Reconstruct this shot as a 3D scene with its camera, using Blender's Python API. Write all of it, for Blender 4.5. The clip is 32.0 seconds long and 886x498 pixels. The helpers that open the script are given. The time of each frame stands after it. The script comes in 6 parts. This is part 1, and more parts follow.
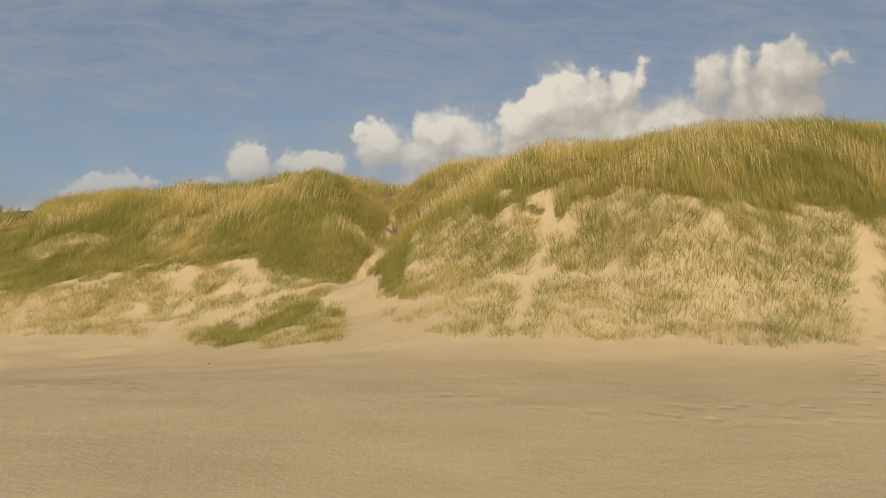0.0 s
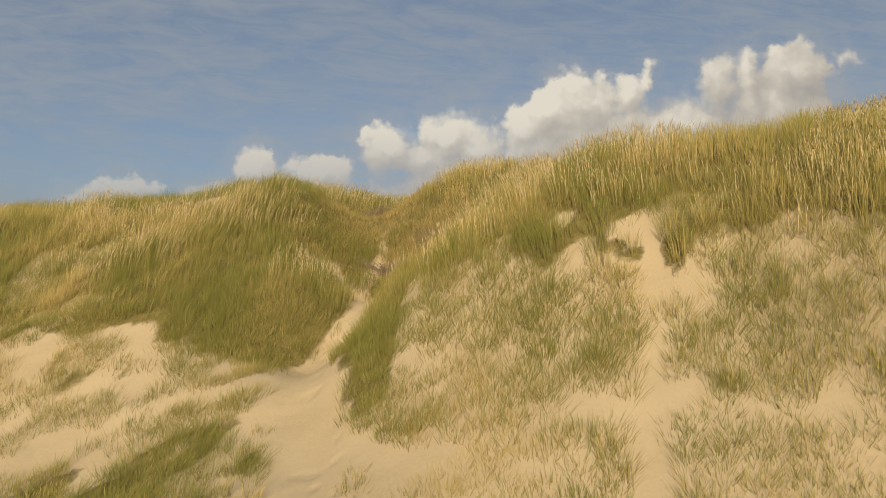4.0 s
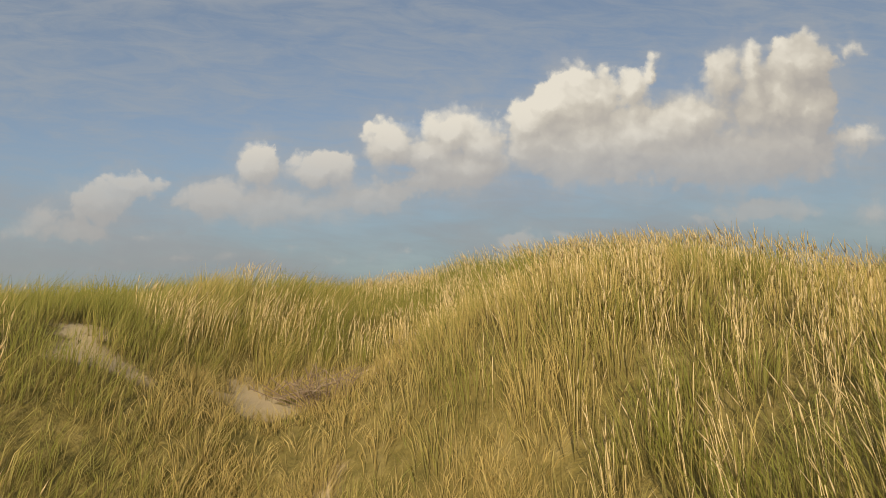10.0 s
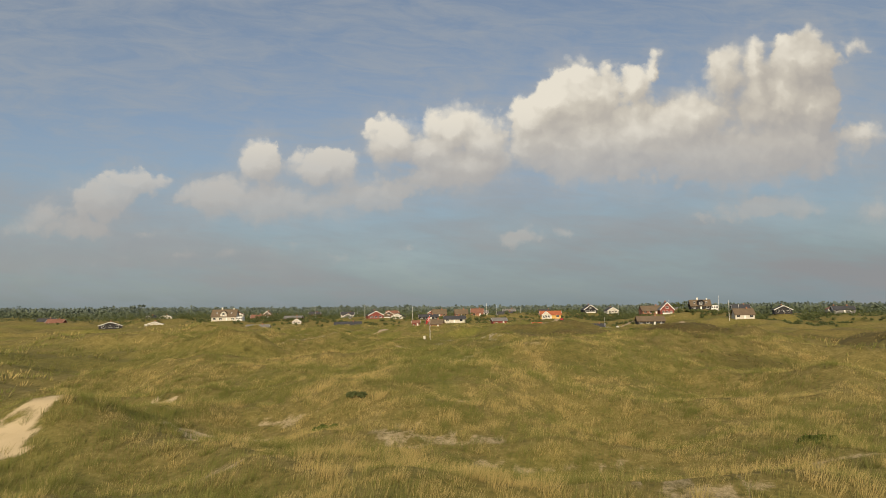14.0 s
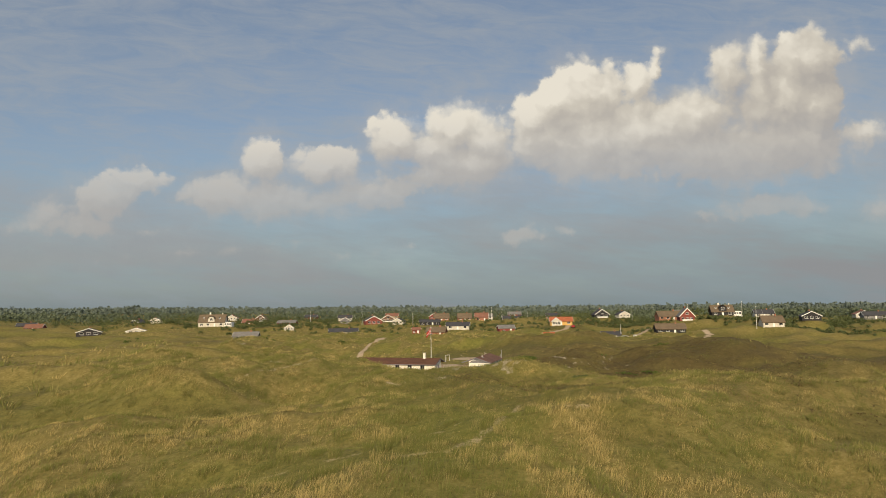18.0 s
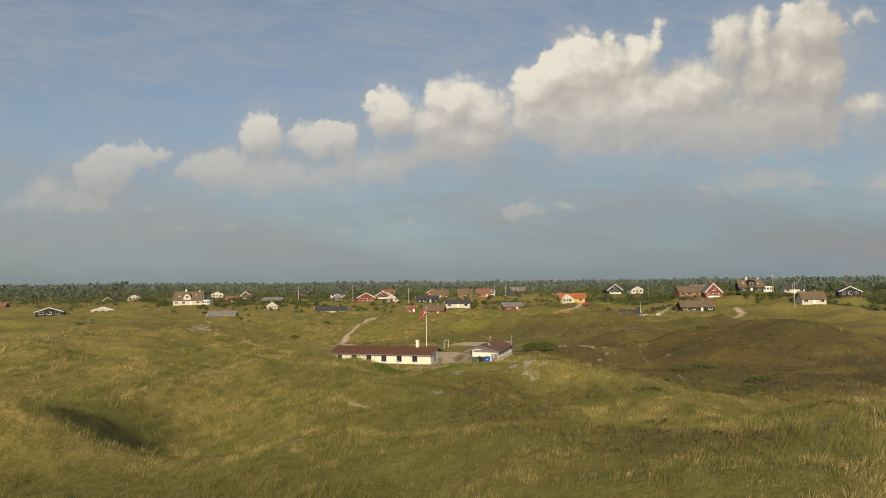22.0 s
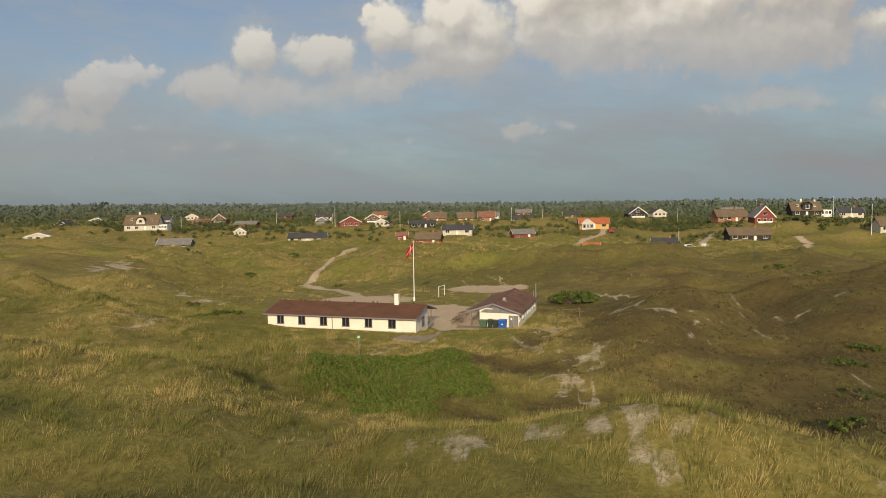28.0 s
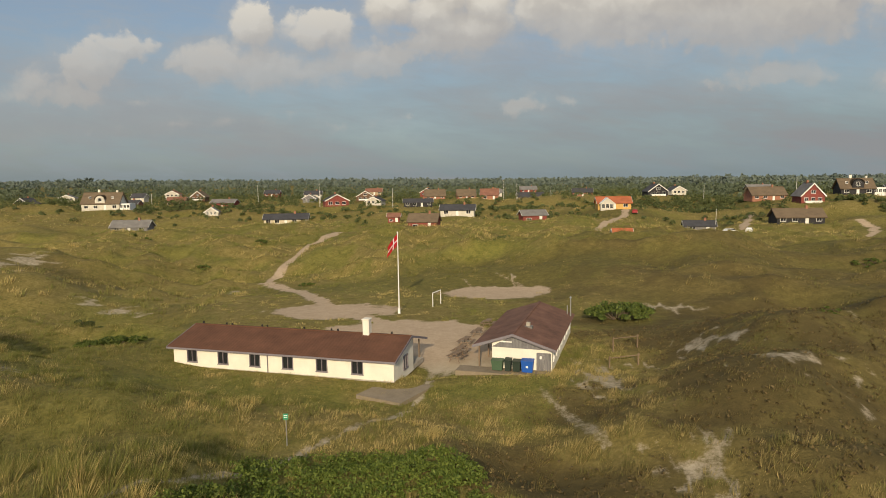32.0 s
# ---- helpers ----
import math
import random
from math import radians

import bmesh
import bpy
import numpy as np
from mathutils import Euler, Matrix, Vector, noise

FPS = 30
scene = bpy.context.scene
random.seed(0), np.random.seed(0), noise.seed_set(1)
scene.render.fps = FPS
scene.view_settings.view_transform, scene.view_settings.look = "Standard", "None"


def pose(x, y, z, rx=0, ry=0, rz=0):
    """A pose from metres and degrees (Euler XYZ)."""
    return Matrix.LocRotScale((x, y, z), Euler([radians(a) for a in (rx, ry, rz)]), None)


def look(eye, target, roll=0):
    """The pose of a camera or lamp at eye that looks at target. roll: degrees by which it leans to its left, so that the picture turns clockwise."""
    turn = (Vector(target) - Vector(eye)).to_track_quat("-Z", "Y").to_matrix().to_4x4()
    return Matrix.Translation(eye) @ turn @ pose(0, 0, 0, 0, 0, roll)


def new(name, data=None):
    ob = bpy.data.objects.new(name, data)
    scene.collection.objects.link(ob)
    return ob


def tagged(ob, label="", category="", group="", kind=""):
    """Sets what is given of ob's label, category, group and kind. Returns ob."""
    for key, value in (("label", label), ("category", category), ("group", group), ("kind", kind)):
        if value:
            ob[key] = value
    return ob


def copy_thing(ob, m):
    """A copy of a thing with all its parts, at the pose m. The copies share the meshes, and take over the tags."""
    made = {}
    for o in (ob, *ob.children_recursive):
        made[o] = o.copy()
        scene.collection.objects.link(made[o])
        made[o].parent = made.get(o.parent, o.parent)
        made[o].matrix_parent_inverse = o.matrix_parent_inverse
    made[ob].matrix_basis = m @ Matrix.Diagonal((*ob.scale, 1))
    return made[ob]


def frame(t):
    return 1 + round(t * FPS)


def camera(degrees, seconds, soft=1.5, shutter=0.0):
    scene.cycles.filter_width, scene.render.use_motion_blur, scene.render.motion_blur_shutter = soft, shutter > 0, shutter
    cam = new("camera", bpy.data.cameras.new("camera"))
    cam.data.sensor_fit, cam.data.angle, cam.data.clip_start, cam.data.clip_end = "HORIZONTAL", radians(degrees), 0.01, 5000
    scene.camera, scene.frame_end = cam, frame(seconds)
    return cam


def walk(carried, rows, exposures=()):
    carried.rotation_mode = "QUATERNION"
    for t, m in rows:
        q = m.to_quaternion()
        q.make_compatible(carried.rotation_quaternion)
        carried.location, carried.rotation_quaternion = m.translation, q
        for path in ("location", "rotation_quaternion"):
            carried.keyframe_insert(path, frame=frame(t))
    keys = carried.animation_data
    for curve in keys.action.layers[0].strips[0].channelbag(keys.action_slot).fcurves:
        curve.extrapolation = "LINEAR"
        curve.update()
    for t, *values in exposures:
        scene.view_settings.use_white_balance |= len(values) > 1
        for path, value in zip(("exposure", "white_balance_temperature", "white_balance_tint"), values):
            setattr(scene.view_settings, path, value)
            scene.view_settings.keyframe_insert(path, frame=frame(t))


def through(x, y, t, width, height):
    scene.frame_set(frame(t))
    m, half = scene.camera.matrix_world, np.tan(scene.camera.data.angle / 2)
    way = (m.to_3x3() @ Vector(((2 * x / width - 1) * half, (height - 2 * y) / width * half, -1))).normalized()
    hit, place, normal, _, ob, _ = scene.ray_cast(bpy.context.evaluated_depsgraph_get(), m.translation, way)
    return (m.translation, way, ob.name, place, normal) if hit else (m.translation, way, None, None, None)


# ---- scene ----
cam = camera(68.4, 32.0, 0.9)
METRES, EYE, TILT, LEAN, TURN = 188.0, 1.7, 3.3, 0.5, 0.0
ROWS = [
    (0.0, 0.0, 0.0, 0.0, -0.0, 2.15, -0.02),
    (0.5, -0.0003, 0.007, -0.0003, 0.09, 2.26, -0.02),
    (1.0, -0.0006, 0.0149, -0.0004, 0.18, 2.38, 0.0),
    (1.5, -0.0008, 0.0231, 0.0002, 0.25, 2.48, 0.0),
    (2.0, -0.0009, 0.0311, 0.0014, 0.33, 2.54, 0.02),
    (2.5, -0.001, 0.0383, 0.0034, 0.41, 2.48, 0.06),
    (3.0, -0.001, 0.0448, 0.0056, 0.47, 2.48, 0.07),
    (3.5, -0.0011, 0.051, 0.0078, 0.52, 2.46, 0.1),
    (5.5, -0.0017, 0.074, 0.0154, 0.72, 2.48, 0.35),
    (6.0, -0.0021, 0.0805, 0.0179, 0.76, 2.52, 0.32),
    (6.5, -0.0025, 0.0876, 0.0203, 0.82, 2.5, 0.36),
    (7.0, -0.0029, 0.0953, 0.0215, 0.82, 2.49, 0.39),
    (7.5, -0.0033, 0.103, 0.0223, 0.88, 2.5, 0.46),
    (8.0, -0.0039, 0.112, 0.0238, 0.82, 2.51, 0.45),
    (8.5, -0.0043, 0.1216, 0.0258, 0.85, 2.43, 0.42),
    (9.0, -0.0047, 0.1316, 0.028, 0.9, 2.4, 0.44),
    (9.5, -0.0051, 0.1419, 0.031, 0.92, 2.2, 0.51),
    (10.0, -0.0054, 0.1516, 0.0341, 0.9, 2.02, 0.49),
    (10.5, -0.0056, 0.1605, 0.0375, 0.82, 1.76, 0.5),
    (11.0, -0.0057, 0.1687, 0.0407, 0.85, 1.73, 0.45),
    (11.5, -0.0057, 0.1766, 0.0438, 0.91, 1.74, 0.4),
    (12.0, -0.0057, 0.1844, 0.0463, 0.95, 1.75, 0.39),
    (12.5, -0.0059, 0.193, 0.0489, 0.98, 1.78, 0.39),
    (13.0, -0.006, 0.2024, 0.0519, 1.0, 1.78, 0.43),
    (13.5, -0.0061, 0.2126, 0.0548, 1.03, 1.77, 0.41),
    (14.0, -0.0064, 0.2236, 0.0574, 1.06, 1.78, 0.38),
    (14.5, -0.0067, 0.2355, 0.0603, 1.09, 1.76, 0.36),
    (16.5, -0.0085, 0.2982, 0.069, 1.22, 1.59, 0.27),
    (17.0, -0.0089, 0.318, 0.0706, 1.24, 1.58, 0.3),
    (17.5, -0.0095, 0.3385, 0.0716, 1.23, 1.6, 0.34),
    (18.0, -0.0099, 0.36, 0.071, 1.24, 1.61, 0.35),
    (18.5, -0.0103, 0.3819, 0.0701, 1.23, 1.63, 0.36),
    (19.0, -0.0106, 0.4046, 0.0691, 1.24, 1.65, 0.39),
    (19.5, -0.0108, 0.4279, 0.0679, 1.23, 1.65, 0.43),
    (20.0, -0.0112, 0.4515, 0.0665, 1.22, 1.49, 0.43),
    (20.5, -0.0113, 0.4752, 0.0652, 1.22, 1.08, 0.44),
    (21.0, -0.0115, 0.4988, 0.0638, 1.2, 0.56, 0.48),
    (21.5, -0.0115, 0.5222, 0.0626, 1.19, 0.01, 0.48),
    (22.0, -0.0113, 0.5456, 0.0614, 1.19, -0.57, 0.51),
    (22.5, -0.0111, 0.5683, 0.0601, 1.2, -1.12, 0.46),
    (23.0, -0.0108, 0.5912, 0.0588, 1.2, -1.66, 0.48),
    (23.5, -0.0105, 0.6138, 0.0575, 1.2, -2.21, 0.42),
    (24.0, -0.0101, 0.6364, 0.0561, 1.21, -2.77, 0.41),
    (24.5, -0.0099, 0.6588, 0.0549, 1.21, -3.35, 0.4),
    (25.0, -0.0098, 0.6813, 0.0536, 1.21, -3.93, 0.37),
    (25.5, -0.0097, 0.7036, 0.0524, 1.2, -4.48, 0.37),
    (26.0, -0.0099, 0.7261, 0.0509, 1.2, -5.02, 0.36),
    (26.5, -0.0101, 0.7486, 0.0496, 1.19, -5.59, 0.38),
    (28.5, -0.0121, 0.8358, 0.047, 1.11, -8.1, 0.43),
    (29.0, -0.0121, 0.8582, 0.0457, 1.11, -8.53, 0.43),
    (29.5, -0.0121, 0.8798, 0.0445, 1.09, -8.71, 0.42),
    (30.0, -0.0122, 0.9017, 0.0432, 1.08, -8.77, 0.43),
    (30.5, -0.0121, 0.9236, 0.0418, 1.09, -8.82, 0.42),
    (31.0, -0.0122, 0.9454, 0.0404, 1.08, -8.92, 0.41),
    (31.5, -0.0122, 0.9673, 0.039, 1.08, -9.25, 0.39),
    (32.0, -0.0122, 0.9892, 0.0377, 1.09, -9.61, 0.39),
]
walk(cam, [(t, pose(0, 0, EYE, TILT, LEAN, TURN) @ pose(METRES * x, METRES * y, METRES * z, 90 + pitch, roll, yaw)) for t, x, y, z, yaw, pitch, roll in ROWS], ((0.0, -0.07), (3.0, -0.06), (8.0, 0.03), (32.0, 0.07)))

# ---- world, sun ----
SUN_HEIGHT, SUN_SIDE = 20.8, -4.0  # degrees above the horizon; degrees by which it stands to the left of straight behind the walk
sun = new("sun", bpy.data.lights.new("sun", "SUN"))
sun.data.energy, sun.data.angle, sun.data.color = 3.9, radians(0.8), (1.0, 0.82, 0.56)
sun.matrix_world = look((-40 * math.sin(radians(4)), -40, 40 * math.tan(radians(SUN_HEIGHT))), (0, 0, 0))

world = bpy.data.worlds.new("sky")
scene.world = world
world.use_nodes = True


class Tree:
    """A short way to write shader nodes."""

    def __init__(self, tree):
        self.t = tree
        tree.nodes.clear()

    def n(self, kind, ins=None, **props):
        node = self.t.nodes.new(kind)
        for k, v in props.items():
            setattr(node, k, v)
        for k, v in (ins or {}).items():
            s = node.inputs[k]
            if isinstance(v, bpy.types.NodeSocket):
                self.t.links.new(v, s)
            else:
                s.default_value = v
        return node

    def math(self, op, a, b=0.0, clamp=False):
        return self.n("ShaderNodeMath", {0: a, 1: b}, operation=op, use_clamp=clamp).outputs[0]

    def vec(self, op, a, b=(0, 0, 0)):
        return self.n("ShaderNodeVectorMath", {0: a, 1: b}, operation=op).outputs[0]

    def noise(self, vector, scale, detail=4.0, rough=0.55, distort=0.0):
        return self.n("ShaderNodeTexNoise", {"Vector": vector, "Scale": scale, "Detail": detail, "Roughness": rough, "Distortion": distort}).outputs

    def ramp(self, fac, *stops):
        r = self.n("ShaderNodeValToRGB", {0: fac})
        e = r.color_ramp.elements
        while len(e) < len(stops):
            e.new(0.5)
        for el, (p, c) in zip(e, stops):
            el.position, el.color = p, (*c, 1) if len(c) == 3 else c
        return r.outputs[0]

    def mix(self, fac, a, b, kind="MIX"):
        m = self.n("ShaderNodeMix", data_type="RGBA", blend_type=kind)
        for s, v in ((m.inputs[0], fac), (m.inputs[6], a), (m.inputs[7], b)):
            if isinstance(v, bpy.types.NodeSocket):
                self.t.links.new(v, s)
            else:
                s.default_value = v if not isinstance(v, tuple) else (*v, 1)[:4]
        return m.outputs[2]

    def span(self, v, lo, hi, a=0.0, b=1.0):
        return self.n("ShaderNodeMapRange", {0: v, 1: lo, 2: hi, 3: a, 4: b}, interpolation_type="SMOOTHSTEP").outputs[0]


# Cumulus heaps: across, up (tangents of the angles from straight inland), half width, half height
CUMULUS_HIGH = [
    (0.209, 0.328, 0.059, 0.052), (0.16, 0.317, 0.045, 0.036), (0.129, 0.289, 0.042, 0.039), (0.287, 0.34, 0.026, 0.033), (0.215, 0.251, 0.121, 0.061),
    (0.137, 0.257, 0.048, 0.052), (0.303, 0.263, 0.095, 0.062), (0.429, 0.35, 0.038, 0.054), (0.474, 0.363, 0.023, 0.045), (0.548, 0.369, 0.054, 0.054),
    (0.505, 0.304, 0.082, 0.078), (0.378, 0.288, 0.065, 0.054), (0.561, 0.298, 0.04, 0.052), (0.397, 0.232, 0.173, 0.048), (0.519, 0.245, 0.104, 0.045),
    (0.323, 0.397, 0.011, 0.014), (0.32, 0.362, 0.012, 0.019),
]
CUMULUS_ROW = [
    (0.001, 0.275, 0.05, 0.04), (-0.035, 0.245, 0.036, 0.038), (-0.093, 0.259, 0.04, 0.04), (0.05, 0.253, 0.042, 0.042), (0.022, 0.217, 0.074, 0.036),
    (-0.023, 0.198, 0.065, 0.024), (-0.203, 0.223, 0.057, 0.031), (-0.303, 0.23, 0.031, 0.035), (-0.359, 0.177, 0.071, 0.031), (-0.287, 0.169, 0.071, 0.035),
    (-0.217, 0.159, 0.074, 0.028), (-0.146, 0.173, 0.062, 0.029), (-0.102, 0.177, 0.036, 0.026),
]
CUMULUS_LOW = [
    (-0.502, 0.204, 0.05, 0.021), (-0.546, 0.176, 0.054, 0.031), (-0.635, 0.15, 0.029, 0.023), (-0.661, 0.131, 0.054, 0.017), (-0.585, 0.13, 0.065, 0.017),
    (0.094, 0.107, 0.042, 0.016), (0.176, 0.115, 0.028, 0.007), (0.483, 0.145, 0.068, 0.022), (0.552, 0.141, 0.043, 0.015), (0.393, 0.131, 0.023, 0.009),
    (0.643, 0.137, 0.035, 0.021), (-0.34, 0.091, 0.054, 0.007), (-0.25, 0.101, 0.028, 0.007), (-0.18, 0.079, 0.043, 0.007), (-0.075, 0.09, 0.031, 0.009),
    (-0.419, 0.087, 0.052, 0.007), (-0.605, 0.074, 0.048, 0.005), (-0.486, 0.121, 0.045, 0.007), (0.633, 0.399, 0.029, 0.013), (0.632, 0.256, 0.052, 0.021),
]


def heap_field():
    """A node group: how deep inside the cumulus heaps a point of the sky lies, with the round heads of the heaps."""
    g = bpy.data.node_groups.new("heap_field", "ShaderNodeTree")
    g.interface.new_socket("Vector", in_out="INPUT", socket_type="NodeSocketVector")
    g.interface.new_socket("Depth", in_out="OUTPUT", socket_type="NodeSocketFloat")
    b = Tree(g)
    p = b.n("NodeGroupInput").outputs[0]
    best = None
    for u, v, ru, rv in CUMULUS_HIGH + CUMULUS_ROW + CUMULUS_LOW:
        q = b.vec("MULTIPLY", b.vec("SUBTRACT", p, (u, v, 0)), (0.77 / ru, 0.77 / rv, 0))
        d = b.n("ShaderNodeVectorMath", {0: q}, operation="LENGTH").outputs["Value"]
        d = b.math("SUBTRACT", 1.0, d)
        d = b.math("MULTIPLY", d, min(1.0, rv / 0.035))
        best = d if best is None else b.math("SMOOTH_MAX", best, d)
        if best is not d:
            best.node.inputs[2].default_value = 0.30
    heads = b.n("ShaderNodeTexVoronoi", {"Vector": p, "Scale": 26.0, "Detail": 2.0, "Roughness": 0.55, "Smoothness": 0.55}, feature="SMOOTH_F1").outputs["Distance"]
    best = b.math("ADD", best, b.math("MULTIPLY", b.math("SUBTRACT", 0.50, heads), 0.40))
    b.n("NodeGroupOutput", {0: best})
    return g


w = Tree(world.node_tree)
way = w.n("ShaderNodeTexCoord").outputs["Generated"]
sx = w.n("ShaderNodeSeparateXYZ", {0: way}).outputs
ahead = w.math("MAXIMUM", w.math("ABSOLUTE", sx[1]), 0.15)
u, v = w.math("DIVIDE", sx[0], ahead), w.math("DIVIDE", sx[2], ahead)
flat = w.n("ShaderNodeCombineXYZ", {0: u, 1: v, 2: 0.0}).outputs[0]
billow = w.vec("SUBTRACT", w.noise(flat, 11.0, 5.0, 0.6)[1], (0.5, 0.5, 0.5))
curl = w.vec("SUBTRACT", w.noise(flat, 45.0, 5.0, 0.65)[1], (0.5, 0.5, 0.5))
moved = w.vec("ADD", flat, w.vec("ADD", w.vec("MULTIPLY", billow, (0.040, 0.034, 0)), w.vec("MULTIPLY", curl, (0.016, 0.016, 0))))
heaps = heap_field()
here = w.n("ShaderNodeGroup", {"Vector": moved}, node_tree=heaps).outputs[0]
near = w.n("ShaderNodeGroup", {"Vector": w.vec("ADD", moved, (-0.006, 0.012, 0))}, node_tree=heaps).outputs[0]
above = w.n("ShaderNodeGroup", {"Vector": w.vec("ADD", moved, (-0.014, 0.045, 0))}, node_tree=heaps).outputs[0]
puff = w.noise(flat, 20.0, 6.0, 0.6)[0]
soft = w.span(w.noise(flat, 5.0, 2.0)[0], 0.40, 0.62, 0.12, 0.45)  # some edges are crisp, others fray
thick = w.n("ShaderNodeMapRange", {0: w.math("ADD", here, w.math("MULTIPLY", w.math("SUBTRACT", puff, 0.5), 0.55)), 1: -0.10, 2: soft, 3: 0.0, 4: 1.0}, interpolation_type="SMOOTHSTEP").outputs[0]
lit = w.math("ADD", w.math("MULTIPLY", w.math("SUBTRACT", here, above), 0.50), w.math("MULTIPLY", w.math("SUBTRACT", here, near), 0.55))
lit = w.math("ADD", lit, w.math("ADD", 0.43, w.math("MULTIPLY", w.math("SUBTRACT", puff, 0.5), 0.10)))
# the heaps farther right stand in thinner light
lit = w.math("SUBTRACT", lit, w.span(u, 0.27, 0.42, -0.05, 0.14))
cloud = w.ramp(lit, (0.0, (0.40, 0.37, 0.335)), (0.28, (0.49, 0.447, 0.385)), (0.55, (0.585, 0.535, 0.45)), (0.95, (0.79, 0.73, 0.615)))
haze_low = w.span(v, 0.12, 0.32)
cloud = w.mix(haze_low, w.mix(0.7, cloud, (0.46, 0.40, 0.355)), cloud)
air = w.n("ShaderNodeTexSky", sky_type="NISHITA", sun_disc=False, sun_elevation=radians(SUN_HEIGHT), sun_rotation=radians(184), altitude=10.0, air_density=1.0, dust_density=1.6, ozone_density=2.0).outputs[0]
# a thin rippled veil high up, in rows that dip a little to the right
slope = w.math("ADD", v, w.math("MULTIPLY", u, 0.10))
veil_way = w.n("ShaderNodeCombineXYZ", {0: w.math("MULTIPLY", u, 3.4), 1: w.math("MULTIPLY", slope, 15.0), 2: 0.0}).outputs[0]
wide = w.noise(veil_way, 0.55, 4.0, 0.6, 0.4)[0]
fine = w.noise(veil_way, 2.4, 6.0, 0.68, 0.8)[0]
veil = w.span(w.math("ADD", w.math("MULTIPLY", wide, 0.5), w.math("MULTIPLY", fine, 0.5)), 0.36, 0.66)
SKY = 0.092
blue = w.mix(1.0, air, (SKY, SKY, SKY), "MULTIPLY")
blue = w.mix(w.math("ADD", w.math("MULTIPLY", veil, 0.46), 0.28), blue, (0.335, 0.360, 0.385))
# thin bright cloud added overhead as fill, where the walk never looks up to
overhead_fill = w.math("MULTIPLY", w.span(sx[2], 0.5, 0.85), w.span(veil, 0.0, 1.0, 0.4, 0.7))
blue = w.mix(overhead_fill, blue, (0.66, 0.65, 0.62))
bank = w.noise(veil_way, 0.5, 5.0, 0.6)[0]
low_grey = w.math("MULTIPLY", w.span(v, 0.30, 0.02), w.span(bank, 0.30, 0.62, 0.45, 0.92))
low_grey = w.math("MULTIPLY", low_grey, w.span(u, -0.7, 0.7, 0.8, 1.15), True)
blue = w.mix(low_grey, blue, w.mix(w.span(bank, 0.42, 0.60), (0.215, 0.275, 0.300), (0.265, 0.272, 0.278)))
# ragged thin cloud about the heaps
skirt = w.math("MULTIPLY", w.span(w.math("ADD", here, w.math("MULTIPLY", w.math("SUBTRACT", w.noise(flat, 8.0, 6.0, 0.65)[0], 0.5), 2.2)), -0.75, 0.55), w.span(v, 0.08, 0.22, 0.12, 0.40))
blue = w.mix(skirt, blue, (0.435, 0.415, 0.385))
shade = w.mix(w.math("MULTIPLY", thick, w.span(v, 0.14, 0.32, 0.36, 0.95)), blue, cloud)
w.n("ShaderNodeOutputWorld", {0: w.n("ShaderNodeBackground", {0: shade, 1: 1.0}).outputs[0]})

# ---- materials ----


def material(name, build, rough=0.85, metal=0.0, spec=0.3):
    """A node material: build(tree, place) returns the colour and, if wanted, a height for the relief and its strength in metres."""
    m = bpy.data.materials.new(name)
    m.use_nodes = True
    b = Tree(m.node_tree)
    place = b.n("ShaderNodeTexCoord").outputs["Object"]
    got = build(b, place)
    colour, relief, depth = got if isinstance(got, tuple) and isinstance(got[0], bpy.types.NodeSocket) else (got, None, 0)
    p = b.n("ShaderNodeBsdfPrincipled", {"Roughness": rough, "Metallic": metal, "Specular IOR Level": spec})
    if isinstance(colour, bpy.types.NodeSocket):
        m.node_tree.links.new(colour, p.inputs["Base Color"])
    else:
        p.inputs["Base Color"].default_value = (*got, 1)
    if relief is not None:
        bump = b.n("ShaderNodeBump", {"Height": relief, "Distance": depth, "Strength": 1.0})
        m.node_tree.links.new(bump.outputs[0], p.inputs["Normal"])
    b.n("ShaderNodeOutputMaterial", {0: p.outputs[0]})
    return m


def painted(name, colour, rough=0.6, wear=0.25, grain=8.0, metal=0.0):
    """Paint or another plain surface, with stains and a fine grain."""
    def build(b, place):
        big, fine = b.noise(place, 0.9, 5.0, 0.6)[0], b.noise(place, grain, 4.0)[0]
        f = b.math("ADD", b.math("MULTIPLY", big, 0.6), b.math("MULTIPLY", fine, 0.4))
        dark, light = tuple(c * (1 - wear) for c in colour), tuple(min(1, c * (1 + wear * 0.45)) for c in colour)
        return b.ramp(f, (0.3, dark), (0.7, light)), fine, 0.004
    return material(name, build, rough, metal)


def boarded(name, colour, pitch=0.14, upright=True, wear=0.3):
    """Boarding with joints; pitch is a board's width."""
    def build(b, place):
        s = b.n("ShaderNodeSeparateXYZ", {0: place}).outputs
        along = b.math("ADD", s[0], s[1]) if upright else s[2]
        saw = b.math("FRACT", b.math("DIVIDE", along, pitch))
        joint = b.span(b.math("ABSOLUTE", b.math("SUBTRACT", saw, 0.5)), 0.42, 0.5)
        streak = b.noise(b.vec("MULTIPLY", place, (6, 6, 0.8)), 1.0, 5.0, 0.65)[0]
        dark, light = tuple(c * (1 - wear) for c in colour), tuple(min(1, c * (1 + wear)) for c in colour)
        c = b.ramp(streak, (0.3, dark), (0.7, light))
        return b.mix(joint, c, tuple(x * 0.45 for x in colour)), b.math("SUBTRACT", streak, b.math("MULTIPLY", joint, 2.0)), 0.006
    return material(name, build, 0.75)


